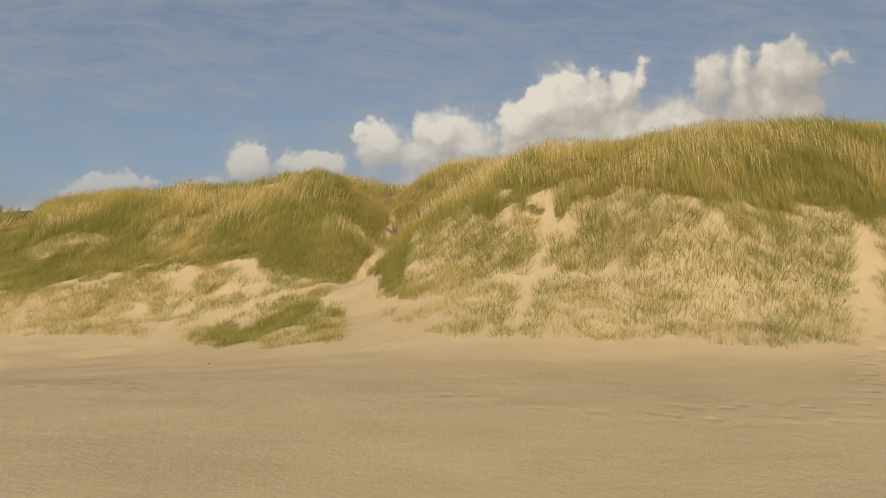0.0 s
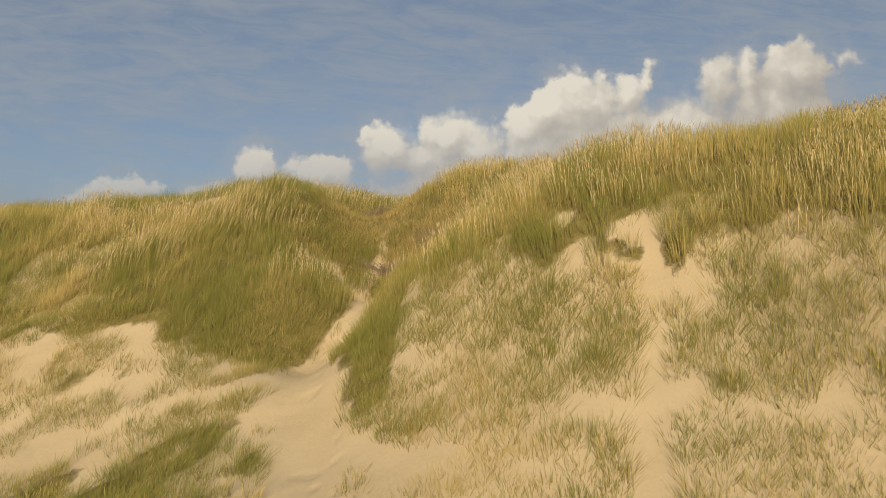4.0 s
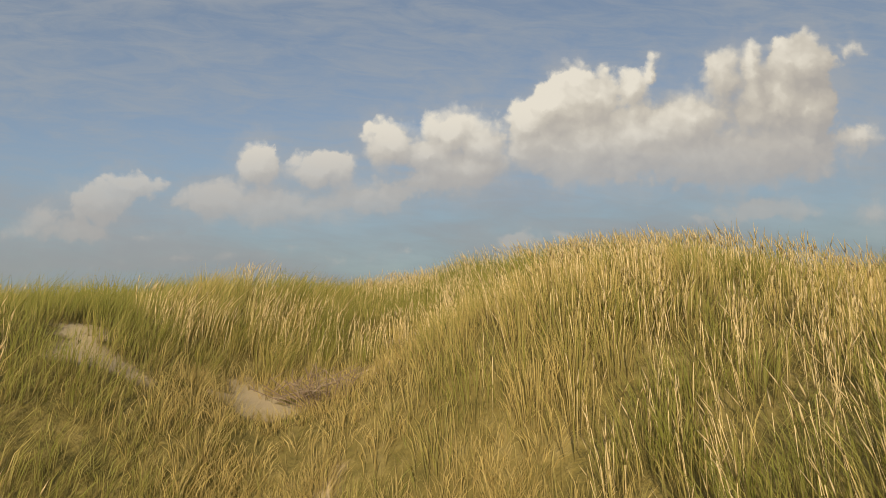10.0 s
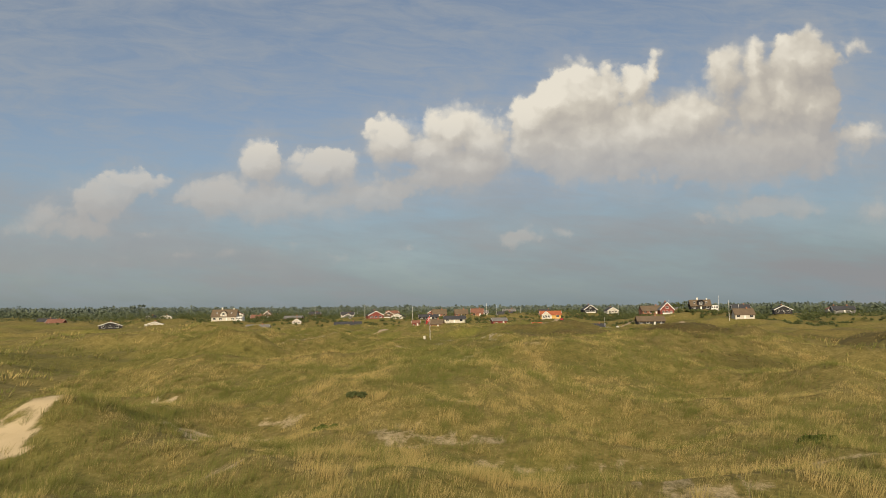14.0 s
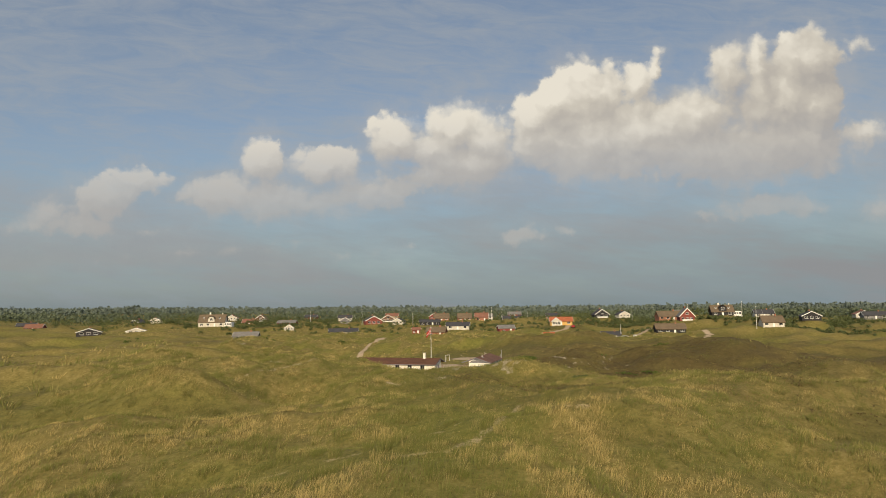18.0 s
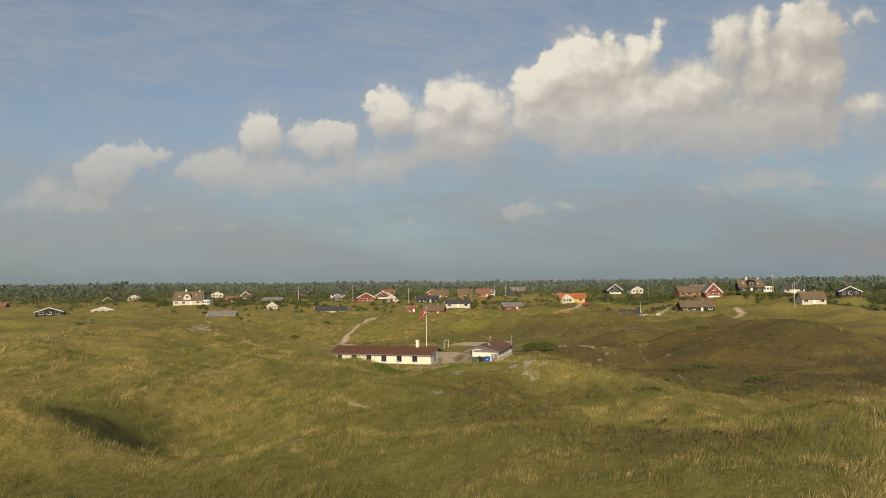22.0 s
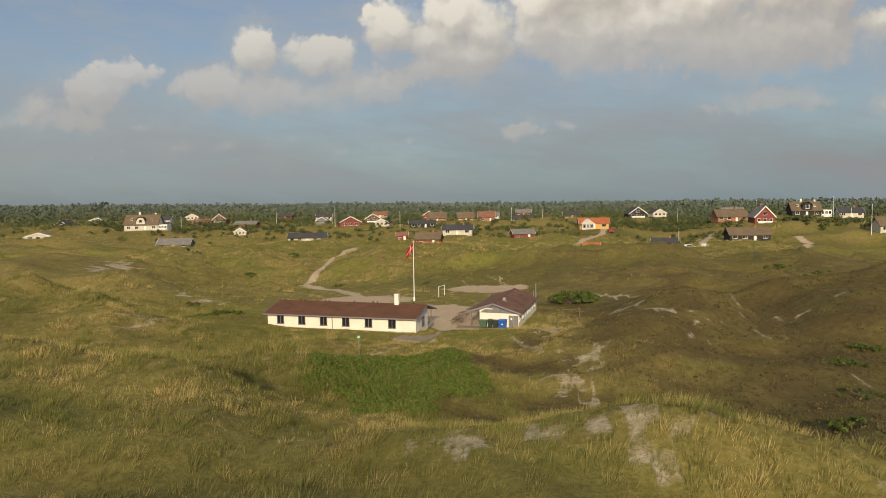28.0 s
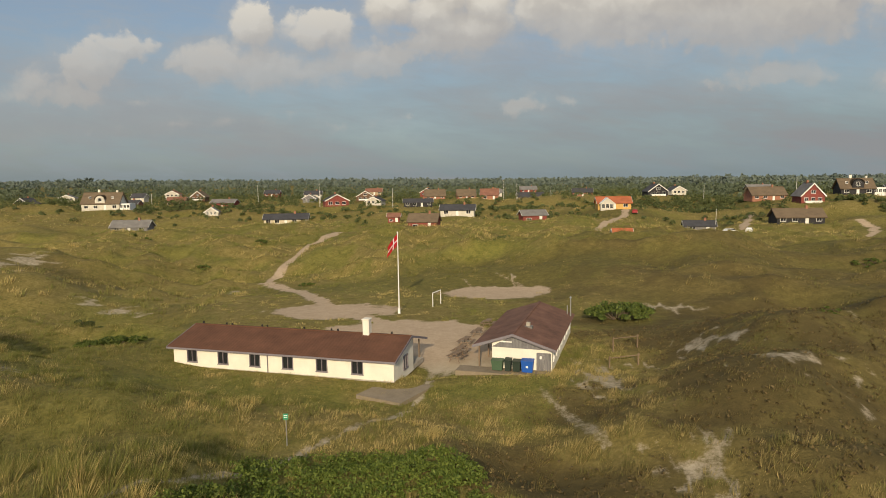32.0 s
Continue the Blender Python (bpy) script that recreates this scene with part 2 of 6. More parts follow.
def roofing(name, colour, pitch=0.35, wear=0.35):
    """Ribbed or shingled roofing, courses across the slope, with stains."""
    def build(b, place):
        s = b.n("ShaderNodeSeparateXYZ", {0: place}).outputs
        rib = b.math("SINE", b.math("MULTIPLY", s[0], 6.283 / pitch))
        course = b.math("FRACT", b.math("DIVIDE", s[2], 0.11))
        stain = b.noise(b.vec("MULTIPLY", place, (0.5, 0.5, 0.9)), 1.0, 6.0, 0.65)[0]
        fine = b.noise(place, 9.0, 4.0)[0]
        dark, light = tuple(c * (1 - wear) for c in colour), tuple(min(1, c * (1 + wear)) for c in colour)
        c = b.ramp(b.math("ADD", b.math("MULTIPLY", stain, 0.7), b.math("MULTIPLY", fine, 0.3)), (0.3, dark), (0.72, light))
        return c, b.math("ADD", b.math("MULTIPLY", rib, 0.5), course), 0.012
    return material(name, build, 0.85)


def build_ground(b, place):
    bare = b.n("ShaderNodeAttribute", attribute_name="bare").outputs["Fac"]
    heath = b.n("ShaderNodeAttribute", attribute_name="heath").outputs["Fac"]
    lush = b.n("ShaderNodeAttribute", attribute_name="lush").outputs["Fac"]
    damp = b.n("ShaderNodeAttribute", attribute_name="gravel").outputs["Fac"]
    speck = b.noise(place, 3.4, 5.0, 0.65)[0]
    big, mid, fine = b.noise(place, 0.12, 5.0, 0.6)[0], b.noise(place, 0.9, 6.0, 0.62)[0], b.noise(place, 14.0, 6.0, 0.7)[0]
    dune = b.noise(b.vec("MULTIPLY", place, (1.0, 1.6, 1.0)), 0.45, 5.0, 0.55)[0]
    sand = b.ramp(b.math("ADD", b.math("MULTIPLY", dune, 0.6), b.math("MULTIPLY", fine, 0.4)), (0.25, (0.43, 0.335, 0.195)), (0.5, (0.515, 0.405, 0.245)), (0.75, (0.575, 0.46, 0.285)))
    yard = b.n("ShaderNodeAttribute", attribute_name="yard").outputs["Fac"]
    trodden = b.n("ShaderNodeAttribute", attribute_name="trodden").outputs["Fac"]
    grey = b.ramp(b.math("ADD", b.math("MULTIPLY", mid, 0.6), b.math("MULTIPLY", fine, 0.4)), (0.3, (0.31, 0.265, 0.195)), (0.7, (0.50, 0.435, 0.335)))
    sand = b.mix(damp, sand, grey)
    wheel_worn = b.ramp(b.math("ADD", b.math("MULTIPLY", mid, 0.5), b.math("MULTIPLY", speck, 0.5)), (0.3, (0.36, 0.27, 0.18)), (0.7, (0.52, 0.405, 0.285)))
    sand = b.mix(yard, sand, wheel_worn)
    tufty = b.math("ADD", b.math("MULTIPLY", mid, 0.35), b.math("ADD", b.math("MULTIPLY", speck, 0.45), b.math("MULTIPLY", fine, 0.20)))
    turf = b.ramp(tufty, (0.34, (0.085, 0.076, 0.024)), (0.5, (0.200, 0.160, 0.050)), (0.66, (0.32, 0.255, 0.100)))
    green = b.ramp(tufty, (0.36, (0.082, 0.088, 0.018)), (0.64, (0.225, 0.215, 0.05)))
    turf = b.mix(b.math("MULTIPLY", lush, 0.85), turf, green)
    brown = b.ramp(b.math("ADD", b.math("MULTIPLY", mid, 0.6), b.math("MULTIPLY", fine, 0.4)), (0.3, (0.060, 0.048, 0.019)), (0.55, (0.100, 0.075, 0.029)), (0.75, (0.16, 0.122, 0.048)))
    turf = b.mix(heath, turf, brown)
    edge = b.math("ADD", bare, b.math("MULTIPLY", b.math("SUBTRACT", b.math("ADD", b.math("MULTIPLY", mid, 0.35), b.math("ADD", b.math("MULTIPLY", speck, 0.40), b.math("MULTIPLY", fine, 0.25))), 0.5), 1.5))
    f = b.span(edge, 0.32, 0.74)
    # trodden sand: shallow dents a foot long
    dents = b.n("ShaderNodeTexVoronoi", {"Vector": b.vec("MULTIPLY", place, (2.6, 2.0, 0.0)), "Scale": 1.0}, feature="SMOOTH_F1").outputs["Distance"]
    dent = b.span(dents, 0.05, 0.42)
    worn = b.math("MULTIPLY", dent, b.math("ADD", b.math("MULTIPLY", b.span(big, 0.50, 0.64), 0.7), b.math("MULTIPLY", trodden, 2.4)))
    relief = b.math("ADD", b.math("MULTIPLY", worn, 0.20), b.math("ADD", b.math("MULTIPLY", fine, 0.14), b.math("ADD", b.math("MULTIPLY", mid, 0.45), b.math("MULTIPLY", b.math("MULTIPLY", speck, 1.5), b.math("SUBTRACT", 1.0, f)))))
    return b.mix(f, turf, sand), relief, 0.085


def build_blade(green, straw, low):
    def build(b, place):
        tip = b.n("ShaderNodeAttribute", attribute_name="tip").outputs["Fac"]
        tone = b.n("ShaderNodeAttribute", attribute_name="tone").outputs["Fac"]
        one = b.n("ShaderNodeNewGeometry").outputs["Random Per Island"]
        mixed = b.math("ADD", b.math("MULTIPLY", tone, 0.72), b.math("MULTIPLY", one, 0.38))
        c = b.mix(b.span(mixed, 0.22, 0.88), green, straw)
        c = b.mix(b.n("ShaderNodeAttribute", attribute_name="brown").outputs["Fac"], c, b.mix(one, (0.070, 0.056, 0.022), (0.17, 0.125, 0.052)))
        # towards the root the blade turns to the low colour
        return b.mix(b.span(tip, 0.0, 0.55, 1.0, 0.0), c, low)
    return build


def leafy(name, build, through=0.35):
    """Thin leaves that let some light through."""
    m = bpy.data.materials.new(name)
    m.use_nodes = True
    b = Tree(m.node_tree)
    c = build(b, b.n("ShaderNodeTexCoord").outputs["Object"])
    a = b.n("ShaderNodeBsdfPrincipled", {"Base Color": c, "Roughness": 0.6, "Specular IOR Level": 0.25})
    t = b.n("ShaderNodeBsdfTranslucent", {"Color": c})
    b.n("ShaderNodeOutputMaterial", {0: b.n("ShaderNodeMixShader", {0: through, 1: a.outputs[0], 2: t.outputs[0]}).outputs[0]})
    return m


def build_leaves(dark, light):
    def build(b, place):
        one = b.n("ShaderNodeNewGeometry").outputs["Random Per Island"]
        mid = b.noise(place, 0.5, 3.0)[0]
        return b.ramp(b.math("ADD", b.math("MULTIPLY", one, 0.6), b.math("MULTIPLY", mid, 0.4)), (0.2, dark), (0.8, light))
    return build


GROUND = material("sand_and_turf", build_ground, 0.95, 0.0, 0.15)
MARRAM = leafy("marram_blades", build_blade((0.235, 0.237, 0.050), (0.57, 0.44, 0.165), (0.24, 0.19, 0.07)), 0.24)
HEADS = leafy("seed_heads", build_leaves((0.56, 0.43, 0.20), (0.85, 0.68, 0.38)), 0.2)
# turf's low colour is dead thatch with shade between tussocks painted in
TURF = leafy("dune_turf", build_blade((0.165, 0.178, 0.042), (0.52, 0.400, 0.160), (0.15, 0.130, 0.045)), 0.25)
HEATHER = leafy("heather_twigs", build_leaves((0.065, 0.050, 0.020), (0.16, 0.115, 0.048)), 0.1)
ROSE = leafy("rose_leaves", build_leaves((0.045, 0.072, 0.014), (0.145, 0.18, 0.038)), 0.25)
BEACH_ROSE = leafy("beach_rose_leaves", build_leaves((0.075, 0.115, 0.018), (0.20, 0.245, 0.048)), 0.25)
TWIGS = leafy("dry_twigs", build_leaves((0.16, 0.11, 0.07), (0.33, 0.25, 0.17)), 0.05)
# distance haze is mixed into both conifer colours, more in the farther wood
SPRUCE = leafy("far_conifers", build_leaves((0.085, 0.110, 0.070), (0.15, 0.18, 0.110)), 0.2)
FAR_WOOD = leafy("haze_tinted_conifers", build_leaves((0.115, 0.150, 0.130), (0.18, 0.215, 0.175)), 0.2)
BROADLEAF = leafy("broadleaf_scrub", build_leaves((0.060, 0.082, 0.028), (0.140, 0.155, 0.056)), 0.25)
BARK = painted("grey_bark", (0.16, 0.12, 0.085), 0.9, 0.4)
WHITEWASH = painted("whitewashed_masonry", (0.82, 0.78, 0.68), 0.85, 0.13, 14.0)
WHITE = painted("white_paint", (0.80, 0.79, 0.76), 0.5, 0.1)
CREAM = painted("cream_render", (0.66, 0.58, 0.42), 0.85, 0.2)
YELLOW = painted("yellow_render", (0.62, 0.38, 0.12), 0.8, 0.15)
RED_BOARD = boarded("red_boarding", (0.24, 0.062, 0.050))
BLACK_BOARD = boarded("black_boarding", (0.034, 0.033, 0.036))
GREY_BOARD = boarded("grey_boarding", (0.20, 0.195, 0.20))
PALE_BOARD = boarded("weathered_pale_boarding", (0.42, 0.37, 0.29))
BROWN_BOARD = boarded("brown_boarding", (0.15, 0.085, 0.05))
BRICK = painted("red_brick", (0.36, 0.17, 0.11), 0.9, 0.3, 20.0)
YELLOW_BRICK = painted("yellow_brick", (0.44, 0.34, 0.22), 0.9, 0.3, 20.0)
ROOF_BROWN = roofing("brown_roof_sheets", (0.125, 0.058, 0.034))
ROOF_RUST = roofing("rust_brown_roof_sheets", (0.165, 0.085, 0.058), 0.9, 0.5)
ROOF_TILE = roofing("red_roof_tiles", (0.23, 0.11, 0.075))
ROOF_RED = roofing("bright_red_roof_tiles", (0.40, 0.125, 0.055))
ROOF_DARK = roofing("dark_grey_roofing", (0.060, 0.060, 0.066))
ROOF_GREY = roofing("grey_roofing", (0.19, 0.18, 0.17))
ROOF_THATCH = roofing("weathered_thatch", (0.155, 0.115, 0.075), 0.5, 0.3)
GLASS = material("window_glass", lambda b, place: (0.022, 0.024, 0.028), 0.08, 0.0, 0.5)
FRAME_GREY = painted("grey_violet_frame_paint", (0.21, 0.19, 0.21), 0.6, 0.15)
WOOD = boarded("weathered_timber", (0.24, 0.17, 0.11), 0.09)
CONCRETE = painted("concrete", (0.42, 0.38, 0.32), 0.9, 0.25, 18.0)
WORN_PATH = painted("worn_sandy_concrete", (0.27, 0.22, 0.155), 0.95, 0.3, 12.0)
STEEL = painted("galvanised_steel", (0.46, 0.46, 0.46), 0.4, 0.2, 8.0, 0.7)
BLUE_BIN = painted("blue_plastic", (0.02, 0.10, 0.42), 0.45, 0.12)
DARK_BIN = painted("dark_green_plastic", (0.03, 0.045, 0.035), 0.5, 0.15)
GREEN_BIN = painted("green_plastic", (0.07, 0.12, 0.07), 0.5, 0.15)
SIGN_GREEN = painted("green_sign_enamel", (0.04, 0.30, 0.16), 0.4, 0.08)
FLAG_RED = painted("red_bunting", (0.62, 0.03, 0.035), 0.8, 0.08)
FLAG_WHITE = painted("white_bunting", (0.85, 0.84, 0.82), 0.8, 0.06)
CAR_WHITE = painted("white_car_paint", (0.75, 0.75, 0.74), 0.25, 0.06)
CAR_RED = painted("dark_red_car_paint", (0.30, 0.03, 0.03), 0.25, 0.06)
RUBBER = painted("black_rubber", (0.02, 0.02, 0.02), 0.8, 0.1)
RED_LITTER = painted("red_plastic_scrap", (0.55, 0.03, 0.03), 0.5, 0.2)
# ---- lie of the land: a base profile from the beach inland, and mounds laid on it ----
PROFILE_Y = (-40, 4, 17, 24, 32, 40, 50, 60, 80, 95, 110, 125, 150, 178, 189, 198, 215, 240, 300, 330, 380, 450, 700, 3600)
PROFILE_Z = (-0.4, 0.1, 0.8, 3.2, 6.2, 9.2, 9.8, 7.4, 5.6, 6.3, 7.6, 8.0, 7.8, 7.6, 7.2, 6.0, 3.4, 1.6, 1.6, 3.0, 4.2, 5.6, 5.0, 4.0)
# each mound: x, y, half width, half depth, height
FOREDUNE = [
    (9.0, 16.2, 9.6, 4.8, -0.43), (-16.0, 24.0, 16.0, 8.0, -2.23), (14.4, 27.0, 16.0, 8.0, 5.08), (-17.5, 30.9, 6.4, 3.2, -1.32),
    (35.0, 32.0, 10.0, 10.0, 2.68), (-4.9, 29.0, 1.3, 1.8, 0.7), (4.6, 32.0, 2.0, 4.0, 0.57), (-30.0, 33.0, 10.0, 10.0, -1.62), (-3.0, 34.8, 3.2, 6.4, -2.01),
    (0.1, 37.4, 4.0, 2.0, 1.08), (-7.8, 38.1, 3.2, 6.4, 0.92), (8.0, 44.0, 9.6, 4.8, 1.65), (-12.0, 50.0, 6.4, 3.2, -0.45),
]
CRESTS_AND_DIPS = [
    (9, 44, 6, 4, -0.69), (2, 52, 9, 5, 0.35), (2, 32, 6, 4, -0.34), (-7, 24, 9, 5, -0.59), (6, 48, 3, 4.5, -0.46), (9, 24, 3, 4.5, 0.50), (2, 40, 3, 4.5, 0.23),
    (-4, 48, 3, 4.5, -0.15), (12, 28, 4, 3, -0.46), (-10, 40, 2.5, 2.5, 0.23), (-10, 36, 2.5, 2.5, -0.50), (2, 52, 3, 4.5, 0.37), (-1, 44, 2.5, 2.5, -0.18),
    (12, 40, 3, 4.5, 0.65), (9, 44, 3, 4.5, -0.34), (-17, 52, 9, 5, 0.40), (6, 24, 3, 4.5, 0.21), (-1, 32, 2.5, 2.5, -0.23), (-32, 44, 9, 7, -0.9),
]
FOREDUNE_SHOULDERS = [
    (7.7, 20.3, 2, 2, 0.94), (5.2, 21.7, 2, 2, -0.47), (2.1, 26.1, 2, 2, 0.22), (-3.7, 27.5, 2, 2, -1.17),
    (-16.6, 31.6, 7, 4, 0.96), (1.6, 32.2, 4, 7, 0.43), (-2.8, 32.7, 2, 2, -0.56), (-4, 36.1, 7, 4, 0.71),
    (-5.8, 36.7, 2, 2, 0.42), (-3.9, 38.4, 2, 2, -0.37), (0.7, 38.5, 2, 2, -0.29), (-1.6, 39.3, 2, 2, 0.20),
    (4.1, 39.6, 2, 2, 0.13), (-8.5, 40.9, 2, 2, -0.33), (-5.1, 42.7, 2, 2, 0.28),
]
FIRST_HOLLOW = [
    (-5.5, 69.9, 24, 12, 0.99), (-28.3, 85.7, 7, 7, 2.99), (0.8, 87.3, 13, 7, -0.81), (18.6, 89.3, 7, 7, 0.47),
    (-17.6, 93, 7, 7, -1.79), (12.2, 97.3, 7, 13, -1.63), (-4.6, 105.5, 11, 11, 2.29), (-42.7, 108.5, 17, 17, -3.01),
    (26.6, 112.6, 7, 13, -2.63), (-40.3, 117.6, 7, 7, -1.02),
]
INNER_DUNES = [
    (11, 124.8, 7, 7, 1.44), (14, 128.2, 7, 7, 1.35), (-52.1, 128.6, 12, 24, -0.92), (95.9, 132.8, 28, 28, -1.72),
    (15.1, 137.7, 24, 12, 2.86), (-34.4, 137.8, 7, 13, 0.54), (52, 140.5, 7, 7, -0.75), (20.4, 147.3, 13, 7, 0.77),
    (-37.7, 149.7, 7, 13, 2.28), (-22.1, 150.5, 7, 7, -0.90), (14.8, 152.9, 7, 7, -1.58), (0.9, 153.5, 7, 13, 1.30),
    (57.2, 153.8, 24, 12, 2.94), (-12.7, 154.2, 13, 7, -1.50),
]
LAST_INNER_DUNE = [
    (-25.4, 162.7, 7, 13, -2.94), (111, 165.9, 28, 28, 3.18), (-25.4, 168, 7, 7, -2.16), (18.2, 168.2, 7, 7, 0.86),
    (-35.5, 168.5, 13, 7, -1.43), (-16.8, 168.8, 7, 7, 1.26), (-8.8, 170.1, 7, 7, 1.96), (8.2, 173.1, 7, 7, -0.88),
    (-1.6, 174.5, 11, 11, 0.66), (28.9, 178.7, 13, 7, -0.93), (51.4, 179.3, 24, 12, -2.07), (-54.7, 179.7, 28, 28, 2.39),
    (-15.5, 181, 7, 7, -1.23), (-21.6, 183.7, 7, 7, 1.12), (10.8, 183.9, 7, 7, 0.74),
]
SLACK_BEFORE_THE_YARD = [
    (6.3, 185.2, 7, 7, 1.25), (-4.7, 185.8, 7, 7, 1.59), (-29.9, 189.3, 11, 11, 1.64), (-0.5, 190.9, 7, 7, -1.86),
    (0.8, 196, 13, 7, -1.26), (-29.3, 199, 13, 7, 0.84), (48.2, 199.8, 13, 7, -0.46), (-14.7, 203.6, 7, 7, -1.37),
    (13.7, 203.7, 24, 12, -2.24), (-39.3, 211, 11, 11, -1.60), (-18.3, 212.7, 7, 7, 1.26), (8.5, 213.7, 7, 7, -0.70),
    (-20, 217.6, 7, 13, 1.21), (66.8, 219.2, 11, 11, -1.62), (38.6, 219.3, 11, 11, 0.87), (-11, 222.2, 7, 7, -0.86),
    (3.5, 225, 7, 13, -1.24), (28.6, 227, 7, 7, -1.26),
]
ROUND_THE_YARD = [
    (-70, 228, 28, 28, 6.77), (19.3, 229.5, 7, 7, 1.12), (-33.2, 232, 13, 7, 2.14), (18.4, 233.5, 7, 7, 2.53),
    (43.3, 233.7, 13, 7, 0.96), (25.6, 238.4, 7, 13, 1.89), (43.6, 243.5, 7, 13, -2.20), (53.7, 244.9, 7, 13, 2.28),
    (29.9, 245.1, 7, 13, 2.41), (-13.6, 245.3, 13, 7, -0.59), (71.2, 245.4, 11, 11, 3.44), (15.3, 245.6, 7, 7, -1.18),
    (-63.8, 247.7, 24, 12, 1.94), (33.4, 249.2, 7, 13, 1.55), (-65.5, 255.1, 7, 7, 0.79), (70.1, 258, 28, 28, 5.67),
    (-53.8, 264.2, 13, 7, -1.82), (-12.6, 265.3, 28, 28, -1.01), (-70.8, 265.3, 7, 7, -0.96), (24.2, 267.4, 11, 11, -0.57),
    (-71.8, 280.6, 13, 7, 1.66), (64.7, 289.2, 7, 13, -1.19), (17.2, 292.7, 13, 7, 0.73), (-92.7, 299.7, 28, 28, 5.11),
    (43.1, 300.5, 7, 13, 1.76), (73.5, 303.8, 24, 12, 1.97), (81, 305.9, 12, 24, 2.79), (-47.3, 315.4, 28, 28, -3.92),
    (33.8, 317.8, 28, 28, 6.01), (1.1, 332.4, 7, 13, 1.21), (48.3, 337.5, 12, 24, 1.28), (-15.8, 339.3, 17, 17, 3.01),
    (-77.2, 344.7, 7, 13, -0.72),
]
UNDER_THE_HOUSES = [
    (143.6, 372.0, 32.0, 16.0, 1.46), (19.0, 380.0, 32.0, 16.0, 1.81), (72.5, 385.5, 9.6, 19.2, -2.79), (-109.0, 396.0, 32.0, 16.0, -1.04),
    (230.0, 400.0, 34.0, 58.0, 4.31), (115.0, 403.0, 16.0, 32.0, 2.85), (50.6, 413.0, 48.0, 24.0, 3.06), (-200.0, 414.0, 30.0, 30.0, -1.58),
    (-63.0, 416.0, 32.0, 16.0, -2.17), (140.0, 419.0, 24.0, 48.0, 7.23), (118.5, 441.0, 12.0, 12.0, 0.80), (-143.0, 444.5, 16.0, 32.0, 1.06),
    (-52.5, 456.5, 48.0, 24.0, 1.97), (90.0, 488.0, 48.0, 24.0, 4.27), (14.4, 505.6, 48.0, 24.0, 2.36), (300.0, 600.0, 68.0, 44.0, 2.71),
    (100.0, 600.0, 44.0, 58.0, 1.73), (-300.0, 600.0, 44.0, 58.0, -1.21),
]
SLANT = 0.0087  # the land falls this much to the right
lattice = np.random.RandomState(7).rand(256, 256)


def ripple(x, y, size, seed=0.0):
    """Smooth value noise from -1 to 1, with bumps about size metres apart."""
    u, v = np.asarray(x) / size + 37.3 + seed * 11.7, np.asarray(y) / size + 71.9 + seed * 5.3
    i, j = np.floor(u).astype(int), np.floor(v).astype(int)
    f, g = u - i, v - j
    f, g = f * f * (3 - 2 * f), g * g * (3 - 2 * g)
    a, b = lattice[i % 256, j % 256], lattice[(i + 1) % 256, j % 256]
    c, d = lattice[i % 256, (j + 1) % 256], lattice[(i + 1) % 256, (j + 1) % 256]
    return 2 * ((a * (1 - f) + b * f) * (1 - g) + (c * (1 - f) + d * f) * g) - 1


def step(v, lo, hi):
    s = np.clip((v - lo) / (hi - lo), 0, 1)
    return s * s * (3 - 2 * s)


def strip(x, y, line):
    """How far each place lies from a line of points."""
    best = np.full(np.shape(x), 1e9)
    for (x0, y0), (x1, y1) in zip(line, line[1:]):
        s = np.clip(((x - x0) * (x1 - x0) + (y - y0) * (y1 - y0)) / ((x1 - x0) ** 2 + (y1 - y0) ** 2), 0, 1)
        best = np.minimum(best, np.hypot(x - x0 - s * (x1 - x0), y - y0 - s * (y1 - y0)))
    return best


def lie(x, y):
    """The height of the land without its small unevenness."""
    z = sum(np.interp(y + d, PROFILE_Y, PROFILE_Z) for d in (-2.0, 0.0, 2.0)) / 3
    for mounds in (FOREDUNE, FOREDUNE_SHOULDERS, CRESTS_AND_DIPS, FIRST_HOLLOW, INNER_DUNES, LAST_INNER_DUNE, SLACK_BEFORE_THE_YARD, ROUND_THE_YARD, UNDER_THE_HOUSES):
        for mx, my, rx, ry, top in mounds:
            z = z + top * np.exp(-((x - mx) / rx) ** 2 - ((y - my) / ry) ** 2)
    return z - SLANT * x

